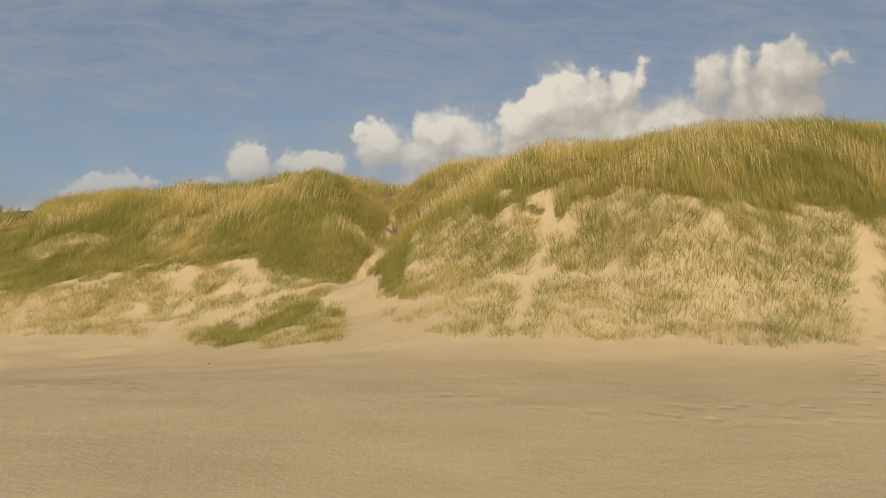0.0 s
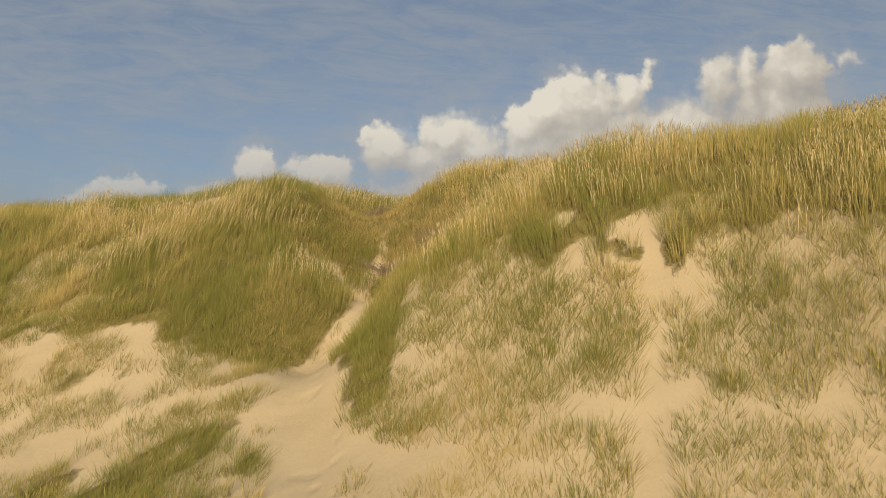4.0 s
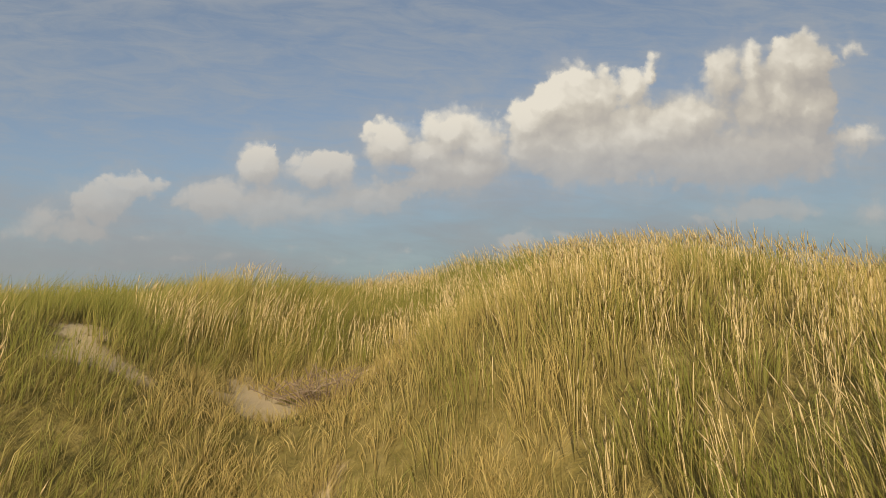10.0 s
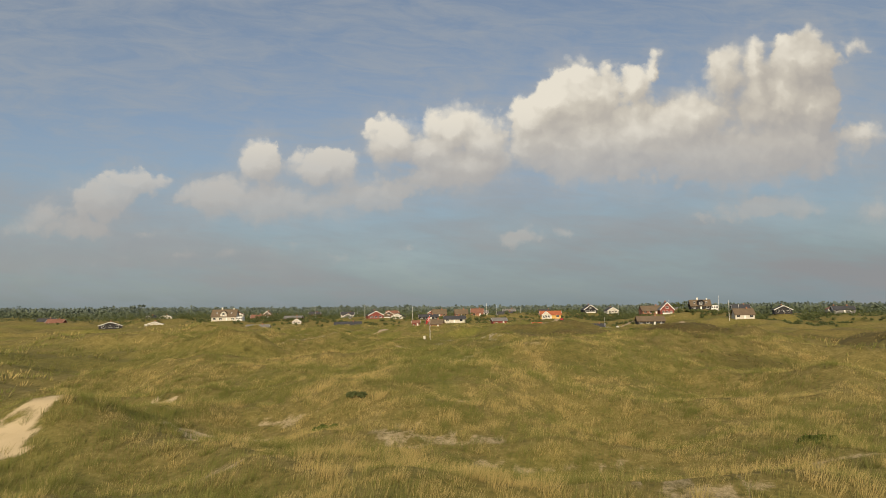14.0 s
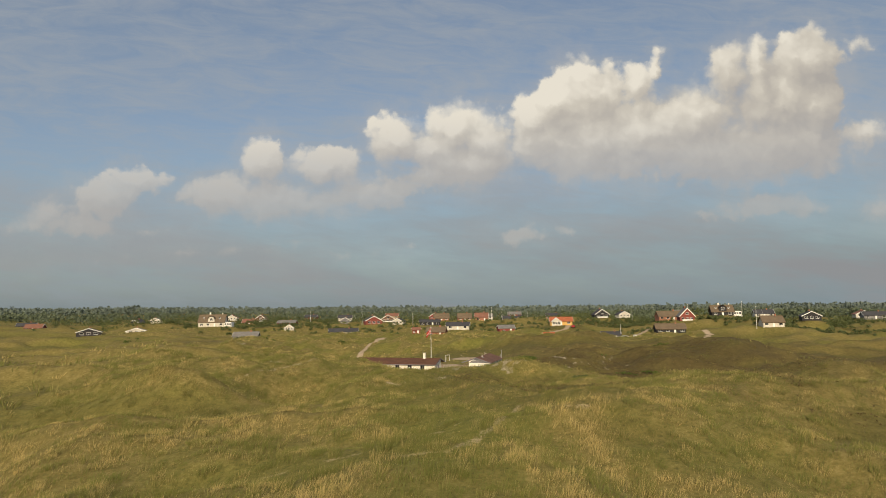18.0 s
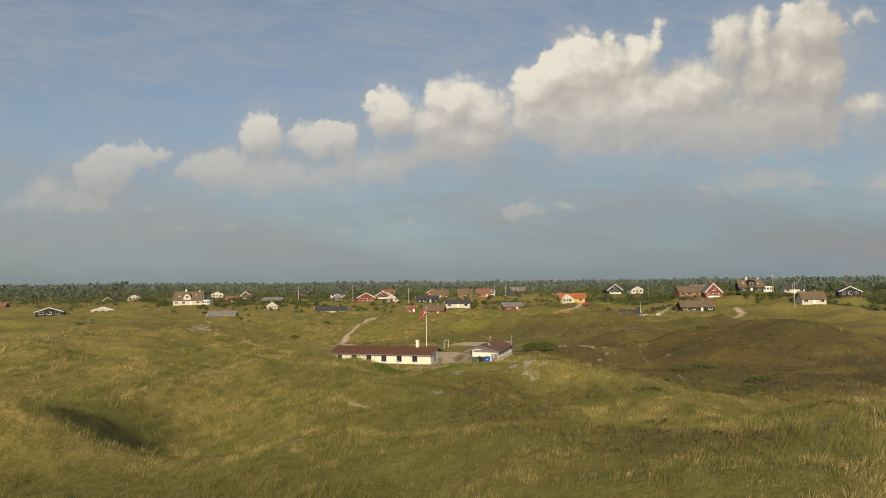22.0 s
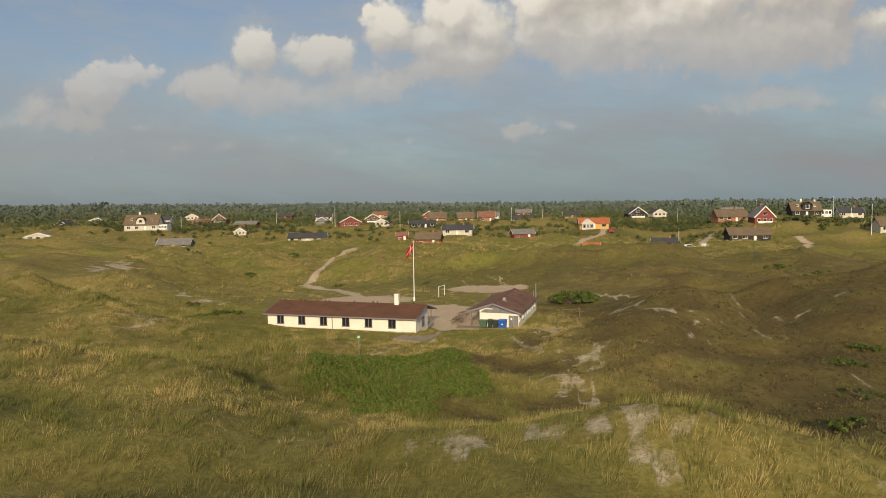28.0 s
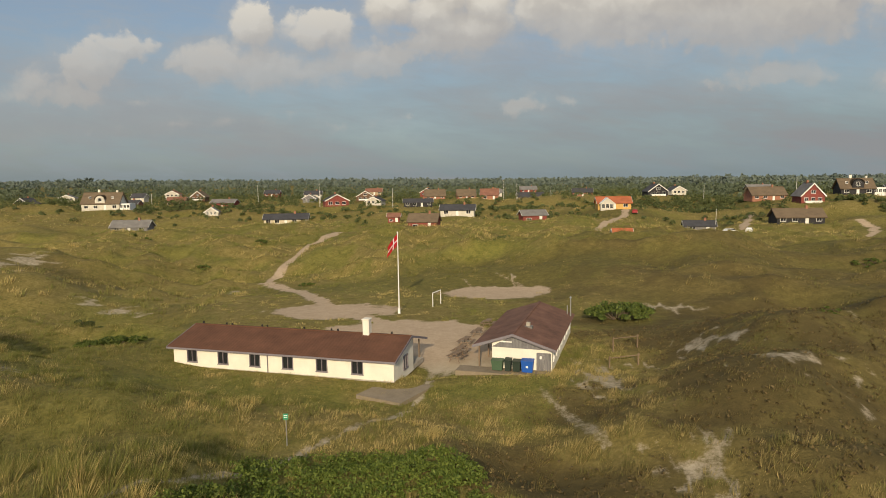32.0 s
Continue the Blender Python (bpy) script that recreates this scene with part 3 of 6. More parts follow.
# ---- bare sand, tracks and level ground ----
# patches of bare sand: x, y, half width, half depth
SAND_FOREDUNE = [
    (-13.3, 31.0, 1.2, 0.9), (-11.5, 29.4, 1.4, 0.8), (-9.0, 27.5, 1.8, 0.6), (-6.1, 37.2, 0.7, 0.5), (-3.9, 38.3, 0.6, 0.6), (-9.6, 36.2, 1.0, 0.9), (4.4, 24.6, 1.3, 0.5),
    (-14.1, 32.2, 0.9, 1.4), (-19.1, 32.0, 2.2, 0.9), (-10.5, 37.6, 1.7, 1.0), (-12.3, 32.5, 0.6, 1.2), (2.5, 25.7, 0.34, 0.4),
    (4.8, 24.9, 0.7, 0.5), (1.2, 24.0, 0.5, 0.4), (0.1, 25.8, 0.35, 0.4), (-9.2, 36.3, 0.9, 1.0), (0.7, 31.3, 0.5, 0.8), (-1.9, 41.4, 0.8, 0.6), (-4.0, 38.6, 0.35, 0.5), (-2.2, 45.6, 0.9, 0.6), (0.3, 43.6, 0.8, 0.5),
    (-6.6, 38.0, 0.5, 0.6), (-4.3, 38.7, 0.5, 0.8), (-8.3, 27.2, 1.3, 0.8), (-5.6, 25.4, 2.8, 0.5), (-0.6, 23.2, 0.7, 0.4), (-0.7, 28.9, 1.2, 0.9), (1.0, 27.7, 0.6, 0.5), (-2.2, 39.4, 0.9, 0.8), (1.2, 27.7, 0.6, 0.5),
]
SAND_BLOWOUTS = [(-28.2, 81, 1.7, 3.4), (-18.4, 89.5, 2.4, 3.0), (-30.7, 105.3, 2.4, 2.0)]
SAND_INLAND = [
    (-15.9, 95.7, 2.8, 1), (-11.4, 94.8, 1.5, 0.5), (-1.4, 96.9, 2, 0.5),
    (-5.5, 87.9, 1.9, 2.3), (-0.1, 87.9, 2.6, 1), (0.9, 83.4, 2.1, 1.4), (6.8, 83.5, 3.4, 0.7), (20.7, 78.4, 3.9, 0.5), (9, 68.6, 1.9, 1),
    (-12.2, 73.8, 1, 1.3), (13.8, 107, 1.2, 0.5), (-27, 77.7, 0.6, 0.7), (8.3, 123, 1.2, 0.5), (-33.6, 141.2, 1.7, 0.8), (-11.1, 163, 1.4, 0.8),
    (-10.9, 162.6, 1, 0.5), (-4.5, 168.2, 1.5, 1.3), (-5.6, 166.6, 0.9, 0.5), (16.1, 178.6, 1.4, 0.5), (16.9, 171.3, 0.9, 0.8),
]
SAND_BY_THE_YARD = [
    (7.3, 182.5, 1.7, 1.4), (-1.8, 182.8, 2, 1.3), (2.7, 184.3, 2.8, 1.4), (3.7, 184.6, 2.1, 0.5), (6.9, 187.3, 1.6, 2.6), (12.8, 190.8, 1.7, 4.8),
    (-5.2, 187.7, 1.2, 1.1), (-10.8, 186.3, 0.6, 0.6), (8.4, 215, 2, 2.6), (11.6, 221.9, 1.7, 2.2), (14.1, 224.3, 1.8, 1.3), (19.2, 207.9, 1.4, 1.4),
    (9.7, 210.2, 1.4, 0.9), (25.3, 228.2, 1.4, 1.2), (22.3, 248, 2.6, 3), (23.9, 234.4, 2.8, 1.8), (10.5, 242.8, 2.6, 4), (15.2, 248.7, 2.4, 1.5),
    (43.9, 242.1, 1.1, 4.4), (25.5, 273.7, 4.1, 1.4),
]
SAND_BEYOND = [
    (-51.9, 278.1, 3.9, 2.1), (-39.3, 233.4, 1.8, 5.8), (-79.8, 293.4, 2.7, 6), (-43.1, 304.8, 1, 2.5), (29.2, 235.5, 1.4, 1.1), (51.6, 245.6, 1.8, 0.5),
    (-80.6, 300.7, 3.3, 6), (-34.4, 181.8, 1.1, 0.5), (12, 159.3, 0.6, 0.5), (47.1, 245.2, 1.3, 0.6), (7.6, 298.5, 0.6, 3.3),
]
LEVEL = [  # level ground: x, y, reach, height
    (-19.0, 248.0, 11.0, 1.0), (6.0, 253.0, 10.0, 1.05), (-9.0, 266.0, 12.0, 0.8), (4.0, 289.0, 13.0, 0.7), (-10.0, 280.0, 11.0, 0.7),
]
BEACH_PATH = [(-1.6, 17.5), (-2.5, 21.0), (-3.2, 24.0), (-3.7, 26.2), (-3.2, 28.0), (-2.6, 29.5), (-2.8, 31.0), (-3.4, 32.9), (-4.3, 33.7), (-5.0, 33.4)]
SCRAMBLE = [(-3.2, 32.9), (-3.0, 34.2), (-2.8, 35.2), (-2.4, 36.6)]
SLIP = [(2.0, 17.9), (2.6, 20.2), (3.3, 21.7), (3.9, 23.4), (4.2, 24.9)]
LEDGE = [(-3.4, 25.5), (-4.9, 24.7), (-6.3, 24.9), (-7.4, 24.2), (-9.2, 23.3)]
RIGHT_TRAIL = [(7.4, 10.4), (9.7, 14.4), (11.2, 17.2), (12.1, 18.6), (13.2, 20.2)]
SEEN_TRAIL = [(3.9, 22.6), (4.4, 24.8), (5.6, 26.2)]
TRACK = [(-34.0, 372.0), (-37.8, 356.8), (-39.6, 332.8), (-40.4, 312.9), (-35.9, 306.6), (-29.7, 297.5), (-19.3, 276.0), (-8.0, 264.0)]
FOOTPATH = [(-20.0, 212.0), (-16.4, 217.3), (-13.9, 221.9), (-10.1, 229.2), (-6.8, 234.7), (-5.0, 241.0), (-4.5, 247.0), (-4.0, 254.0)]
DRIVES = [
    [(59.0, 420.7), (52.7, 398.5), (41.6, 378.8), (36.4, 366.0)], [(96.2, 405.2), (87.6, 388.6), (82.0, 378.8)], [(112.1, 371.2), (112.7, 365.7), (104.6, 354.0)],
]
DUNE_TRAILS = [
    [(-16.0, 112.6), (-11.0, 113.9), (-6.6, 113.2), (-2.6, 112.7), (0.1, 118.2), (2.1, 123.9), (4.0, 130.0)], [(5.2, 303.3), (8.5, 296.0), (11.5, 290.0)], [(-1.0, 301.0), (0.5, 295.0), (2.0, 291.0)], [(-9.0, 116.0), (-0.5, 121.7), (2.0, 128.0)],
    [(44.0, 262.0), (36.0, 240.0), (34.0, 222.0), (36.0, 205.0), (37.0, 180.0), (34.0, 158.0)], [(-46.0, 158.0), (-36.7, 167.1), (-33.8, 173.5), (-29.8, 179.8), (-26.8, 182.3)], [(5.0, 240.0), (6.5, 233.0), (7.5, 226.0)],
]
PADS = []  # level ground under the houses: x, y, reach, height


def patches(x, y, spots, ragged=0.55):
    best = np.full(np.shape(x), -9.0)
    rag = ragged * (0.6 * ripple(x, y, 1.1, 3) + 0.6 * ripple(x, y, 0.45, 4)) if np.min(y) < 60 else ragged * (0.6 * ripple(x, y, 2.6, 3) + 0.8 * ripple(x, y, 0.9, 4))
    for px, py, rx, ry in spots:
        rx, ry = (rx, ry) if py < 60 else (1.3 * rx, 1.3 * ry)
        near = 1.12 - np.hypot((x - px) / rx, (y - py) / ry)
        best = np.maximum(best, near)
    return step(best + (rag if np.min(y) < 60 else 0.55 * rag) * (best > -1.5), -0.05, 0.75)


def hollows(x, y):
    """The crests (above 0) and hollows (below 0) of the inner dunes."""
    wide = np.abs(ripple(x * 0.5 + 0.2 * y, y, 16.0, 1)) ** 0.85
    return 0.5 - 1.75 * wide * (1 + 0.3 * ripple(x, y, 40.0, 15)) + 0.24 * (0.5 - 1.9 * np.abs(ripple(x * 0.7 - 0.15 * y, y, 7.5, 17)))


def land(x, y):
    """The height of the ground."""
    z = lie(x, y)
    inland = step(y, 45.0, 80.0)
    calm = 1 - 0.85 * step(y, 232, 252) * (1 - step(y, 296, 325)) * (1 - step(np.abs(x + 5), 26, 44))
    for line in DRIVES + [TRACK]:
        calm = calm * (1 - 0.85 * np.exp(-(strip(x, y, line) / 7.0) ** 2))
    z = z + inland * calm * ((1.2 + 0.9 * step(np.maximum(np.abs(x) - 18, y - 205), 0, 22)) * hollows(x, y) + 0.6 * (0.55 - 1.3 * np.abs(ripple(x * 0.8 + 0.3 * y, y, 11.0, 19))) + 0.5 * ripple(x, y, 6.0, 2) + 0.2 * ripple(x, y, 2.6, 14))
    behind = step(y, 302.0, 316.0) * (1 - step(y, 360.0, 390.0))
    z = z + behind * (1.5 * (0.42 - 1.35 * np.abs(ripple(x, y * 1.2, 8.0, 20))) + 0.35 * ripple(x, y, 3.2, 38))
    far = step(y, 330.0, 420.0)
    z = z + far * calm * (2.3 * ripple(x, y, 24.0, 9) - 0.6)
    front = step(y, 16.0, 22.0) * (1 - inland)
    z = z + front * (0.14 * ripple(x, y, 2.4, 5) + 0.16 * ripple(x, y, 5.0, 6) + 0.05 * ripple(x, y, 0.8, 7))
    z = z + (1 - step(y, 17.0, 20.0)) * (0.05 * ripple(x, y, 3.0, 8) + 0.012 * ripple(x, y, 0.5, 11))
    z = z - 0.35 * np.exp(-(strip(x, y, BEACH_PATH) / 0.75) ** 2) * step(y, 19, 24)
    z = z - 0.12 * np.exp(-(strip(x, y, SLIP) / 0.4) ** 2)
    z = z - 0.18 * np.exp(-(strip(x, y, FOOTPATH) / 0.9) ** 2)
    for line in DRIVES + [TRACK]:
        z = z - 0.15 * np.exp(-(strip(x, y, line) / 2.0) ** 2)
    for px, py, reach, top in LEVEL + PADS:
        k = np.exp(-(np.hypot(x - px, y - py) / reach) ** 4)
        z = z * (1 - k) + (top - SLANT * px) * k
    return z


def bare(x, y):
    """Bare sand, 0 to 1."""
    z = lie(x, y)
    wob = ripple(x, y, 2.2, 21)
    line = np.where(x > 6.0, 5.3, np.where(x > -1.5, 5.4, 3.0)) + 0.8 * wob + 0.6 * ripple(x, y, 0.8, 22)
    dense = step(z, line - 0.5, line + 0.5)
    tufts = step(z, 0.9, 1.7) * step(ripple(x, y, 0.9, 64) + 0.6 * ripple(x, y, 2.5, 65) + 0.45 * step(x, -2, 1) + 0.2 * step(x, 4, 9), -0.2, 0.7) * 0.46
    knoll = step(1.0 - np.hypot((x + 5.3) / 4.2, (y - 21.6) / 2.9), 0.0, 0.5) * step(ripple(x, y, 0.9, 26) + 0.5 * ripple(x, y, 0.4, 27), -0.5, 0.3)
    cover = np.maximum.reduce([dense, tufts, knoll])
    cover = np.where(y > 44, 1.0, cover) * step(y, 13.0, 15.0)
    b = 1 - cover
    b = np.maximum(b, patches(x, y, SAND_FOREDUNE) * (y < 50))
    b = np.maximum(b, patches(x, y, SAND_INLAND, 1.3) * (y > 60) * 0.56)
    b = np.maximum(b, patches(x, y, SAND_BLOWOUTS, 1.3) * (y > 60) * 0.85)
    b = np.maximum(b, patches(x, y, SAND_BY_THE_YARD + SAND_BEYOND, 1.3) * (y > 60) * 0.60)
    narrow = 0.22 * step(y, 25, 29.5) + 0.22 * step(y, 32.2, 33.2)
    b = np.maximum(b, (1 - step(strip(x, y, BEACH_PATH) + 0.2 * wob * (y > 22) + narrow, 0.5, 0.95)) * (1 - step(y, 35.5, 38.0)))
    b = np.maximum(b, (1 - step(strip(x, y, SCRAMBLE) + 0.3 * wob + 0.35 * ripple(x, y, 0.6, 33), 0.0, 0.42)) * 0.62)
    b = np.maximum(b, (1 - step(strip(x, y, SLIP) + 0.25 * wob, 0.05, 0.35)) * 0.9)
    b = np.maximum(b, 1 - step(strip(x, y, LEDGE) + 0.1 * wob, 0.16, 0.4))
    b = np.maximum(b, 1 - step(strip(x, y, RIGHT_TRAIL) + 0.2 * wob, 0.15, 0.5))
    b = np.maximum(b, (1 - step(strip(x, y, FOOTPATH) + 0.3 * wob + 0.3 * ripple(x, y, 0.7, 30), 0.1, 0.85)) * 0.62)
    for line in DRIVES + [TRACK]:
        b = np.maximum(b, 1 - step(strip(x, y, line) + 0.35 * wob, 0.8, 1.7))
    for line in DUNE_TRAILS:
        b = np.maximum(b, (1 - step(strip(x, y, line) + 0.3 * wob, 0.2, 0.8)) * 0.5)
    yard = np.minimum.reduce([np.hypot((x + 9) / 11.5, (y - 262) / 7.5), np.hypot((x + 2) / 8.0, (y - 255) / 9.0), np.hypot((x - 4.0) / 9.5, (y - 290.0) / 5.6), np.hypot((x + 20) / 12.0, (y - 276) / 8.0) + 0.25])
    b = np.maximum(b, step(1.0 - yard + 0.14 * ripple(x, y, 3.0, 28) + 0.1 * ripple(x, y, 1.0, 29), -0.16, 0.30))
    return np.clip(b, 0, 1)


def heath(x, y):
    """Brown crowberry heath, 0 to 1, thickened on the right to paint in shade."""
    h = np.zeros(np.shape(x))
    for px, py, rx, ry in HEATH:
        h = np.maximum(h, step(1.1 - np.hypot((x - px) / rx, (y - py) / ry) + 0.45 * ripple(x, y, 6.0, 31) + 0.4 * ripple(x, y, 2.0, 32), 0.0, 0.9) * (0.9 if 190 < py < 240 and px > 0 else 0.5))
    low = (0.32 + 0.2 * step(x, -8, 14)) * step(-hollows(x, y) + 0.5 * ripple(x, y, 9.0, 45), 0.25, 1.2) * step(y, 95, 130)
    # heath down the right, denser than it grows to stand for dimmer light
    side = (0.66 + 0.28 * step(y, 160, 200) - 0.25 * step(y, 262, 300)) * (0.72 + 0.28 * step(ripple(x, y, 5.0, 34) + 0.7 * ripple(x, y, 1.8, 35) + 0.4 * ripple(x, y, 14.0, 36), -0.35, 0.35)) * step(x + 7 * step(y, 188, 206) - 0.02 * (y - 80) + 11 * ripple(x, y, 8.0, 46) + 8 * ripple(x, y, 3.0, 48), 10, 32) * step(y, 138, 165) * (1 - step(y, 300, 360))
    return np.maximum.reduce([h, low, side]) * (y > 60)


HEATH = [
    (30, 222, 18, 22), (18, 232, 14, 10), (60, 236, 30, 26), (8, 208, 13, 9), (26, 200, 10, 14), (60, 280, 34, 22), (34, 140, 8, 16),
    (36, 180, 13, 36), (-70, 300, 22, 10), (-110, 300, 26, 14), (80, 320, 34, 16), (110, 290, 36, 26), (4, 222, 9, 7),
]
LUSH = [(34, 196, 14, 12), (46, 262, 14, 8), (66, 246, 16, 10), (30, 176, 5, 10), (13, 173, 5, 9), (-26, 88, 5, 6), (4, 322, 12, 8), (-7.5, 214, 9, 8), (-2, 122, 9, 28), (-22, 240, 22, 6), (34, 318, 14, 9), (-38, 258, 9, 8), (4, 45, 8, 5), (-12, 42, 8, 5), (0, 240, 8, 3), (-24, 262, 9, 4), (10, 150, 12, 8)]


def lush(x, y):
    """Greener growth, 0 to 1."""
    h = 0.35 * step(ripple(x, y, 11.0, 41) + 0.5 * ripple(x, y, 4.0, 42), 0.1, 0.8)
    # greener growth in hollows, its darker tone also painting in their shade
    h = np.maximum(h, 0.75 * (y > 60) * step(-hollows(x, y) + 0.4 * ripple(x, y, 4.0, 44), 0.0, 0.9))
    h = np.maximum(h, 0.8 * step(y, 302, 316) * (1 - step(y, 380, 400)) * step(ripple(x, y, 6.0, 49) + 0.6 * ripple(x, y, 2.4, 50), -0.1, 0.5))
    for px, py, rx, ry in LUSH:
        h = np.maximum(h, step(1.1 - np.hypot((x - px) / rx, (y - py) / ry) + 0.5 * ripple(x, y, 5.0, 43) + 0.35 * ripple(x, y, 1.8, 47), 0.0, 0.9))
    return h


def gravel(x, y):
    """Greyer trodden ground: the yard, the tracks and the old wind-scoured patches."""
    g = step(y, 225, 240) * 0.55 * (1 - step(y, 285, 286) * 0.3)
    g = np.maximum(g, 0.9 * (1 - step(strip(x, y, FOOTPATH), 0.8, 1.4)))
    g = np.maximum(g, 0.8 * step(y, 150, 180))
    return g


def yard(x, y):
    """The trodden yard, the pitch and the tracks, 0 to 1."""
    k = np.zeros(np.shape(x))
    for line in DRIVES + [TRACK]:
        k = np.maximum(k, 1 - step(strip(x, y, line), 2.5, 4.0))
    return np.maximum(k, step(y, 248, 252) * (1 - step(y, 298, 302)) * (1 - step(np.abs(x + 5), 22, 26)))


def trodden(x, y):
    """Footprints, 0 to 1."""
    k = 1 - step(strip(x, y, RIGHT_TRAIL), 0.4, 1.1)
    k = np.maximum(k, 0.6 * (1 - step(strip(x, y, BEACH_PATH), 0.5, 0.9)))
    return np.maximum(k, 0.7 * (1 - step(strip(x, y, [(-14, 15), (-6, 12), (4, 9), (12, 9)]), 0.3, 1.3)) * step(ripple(x, y, 1.2, 55), -0.2, 0.3))


def mesh_of(name, verts, tris, mat, attributes=None, smooth=False):
    """A mesh from arrays of corners and triangles."""
    me = bpy.data.meshes.new(name)
    me.vertices.add(len(verts))
    me.vertices.foreach_set("co", np.asarray(verts, np.float32).ravel())
    me.loops.add(len(tris) * 3)
    me.loops.foreach_set("vertex_index", np.asarray(tris, np.int32).ravel())
    me.polygons.add(len(tris))
    me.polygons.foreach_set("loop_start", np.arange(0, len(tris) * 3, 3, dtype=np.int32))
    for key, values in (attributes or {}).items():
        me.attributes.new(key, "FLOAT", "POINT").data.foreach_set("value", np.asarray(values, np.float32).ravel())
    me.update(calc_edges=True)
    me.validate()
    if smooth:
        me.polygons.foreach_set("use_smooth", np.ones(len(tris), bool))
    me.materials.append(mat)
    return me


def spread(stops, last):
    """Coordinates whose spacing grows outward: stops are (from, spacing)."""
    out, v = [], stops[0][0]
    while v < last:
        out.append(v)
        v += np.interp(v, [s[0] for s in stops], [s[1] for s in stops])
    return np.array(out + [last])

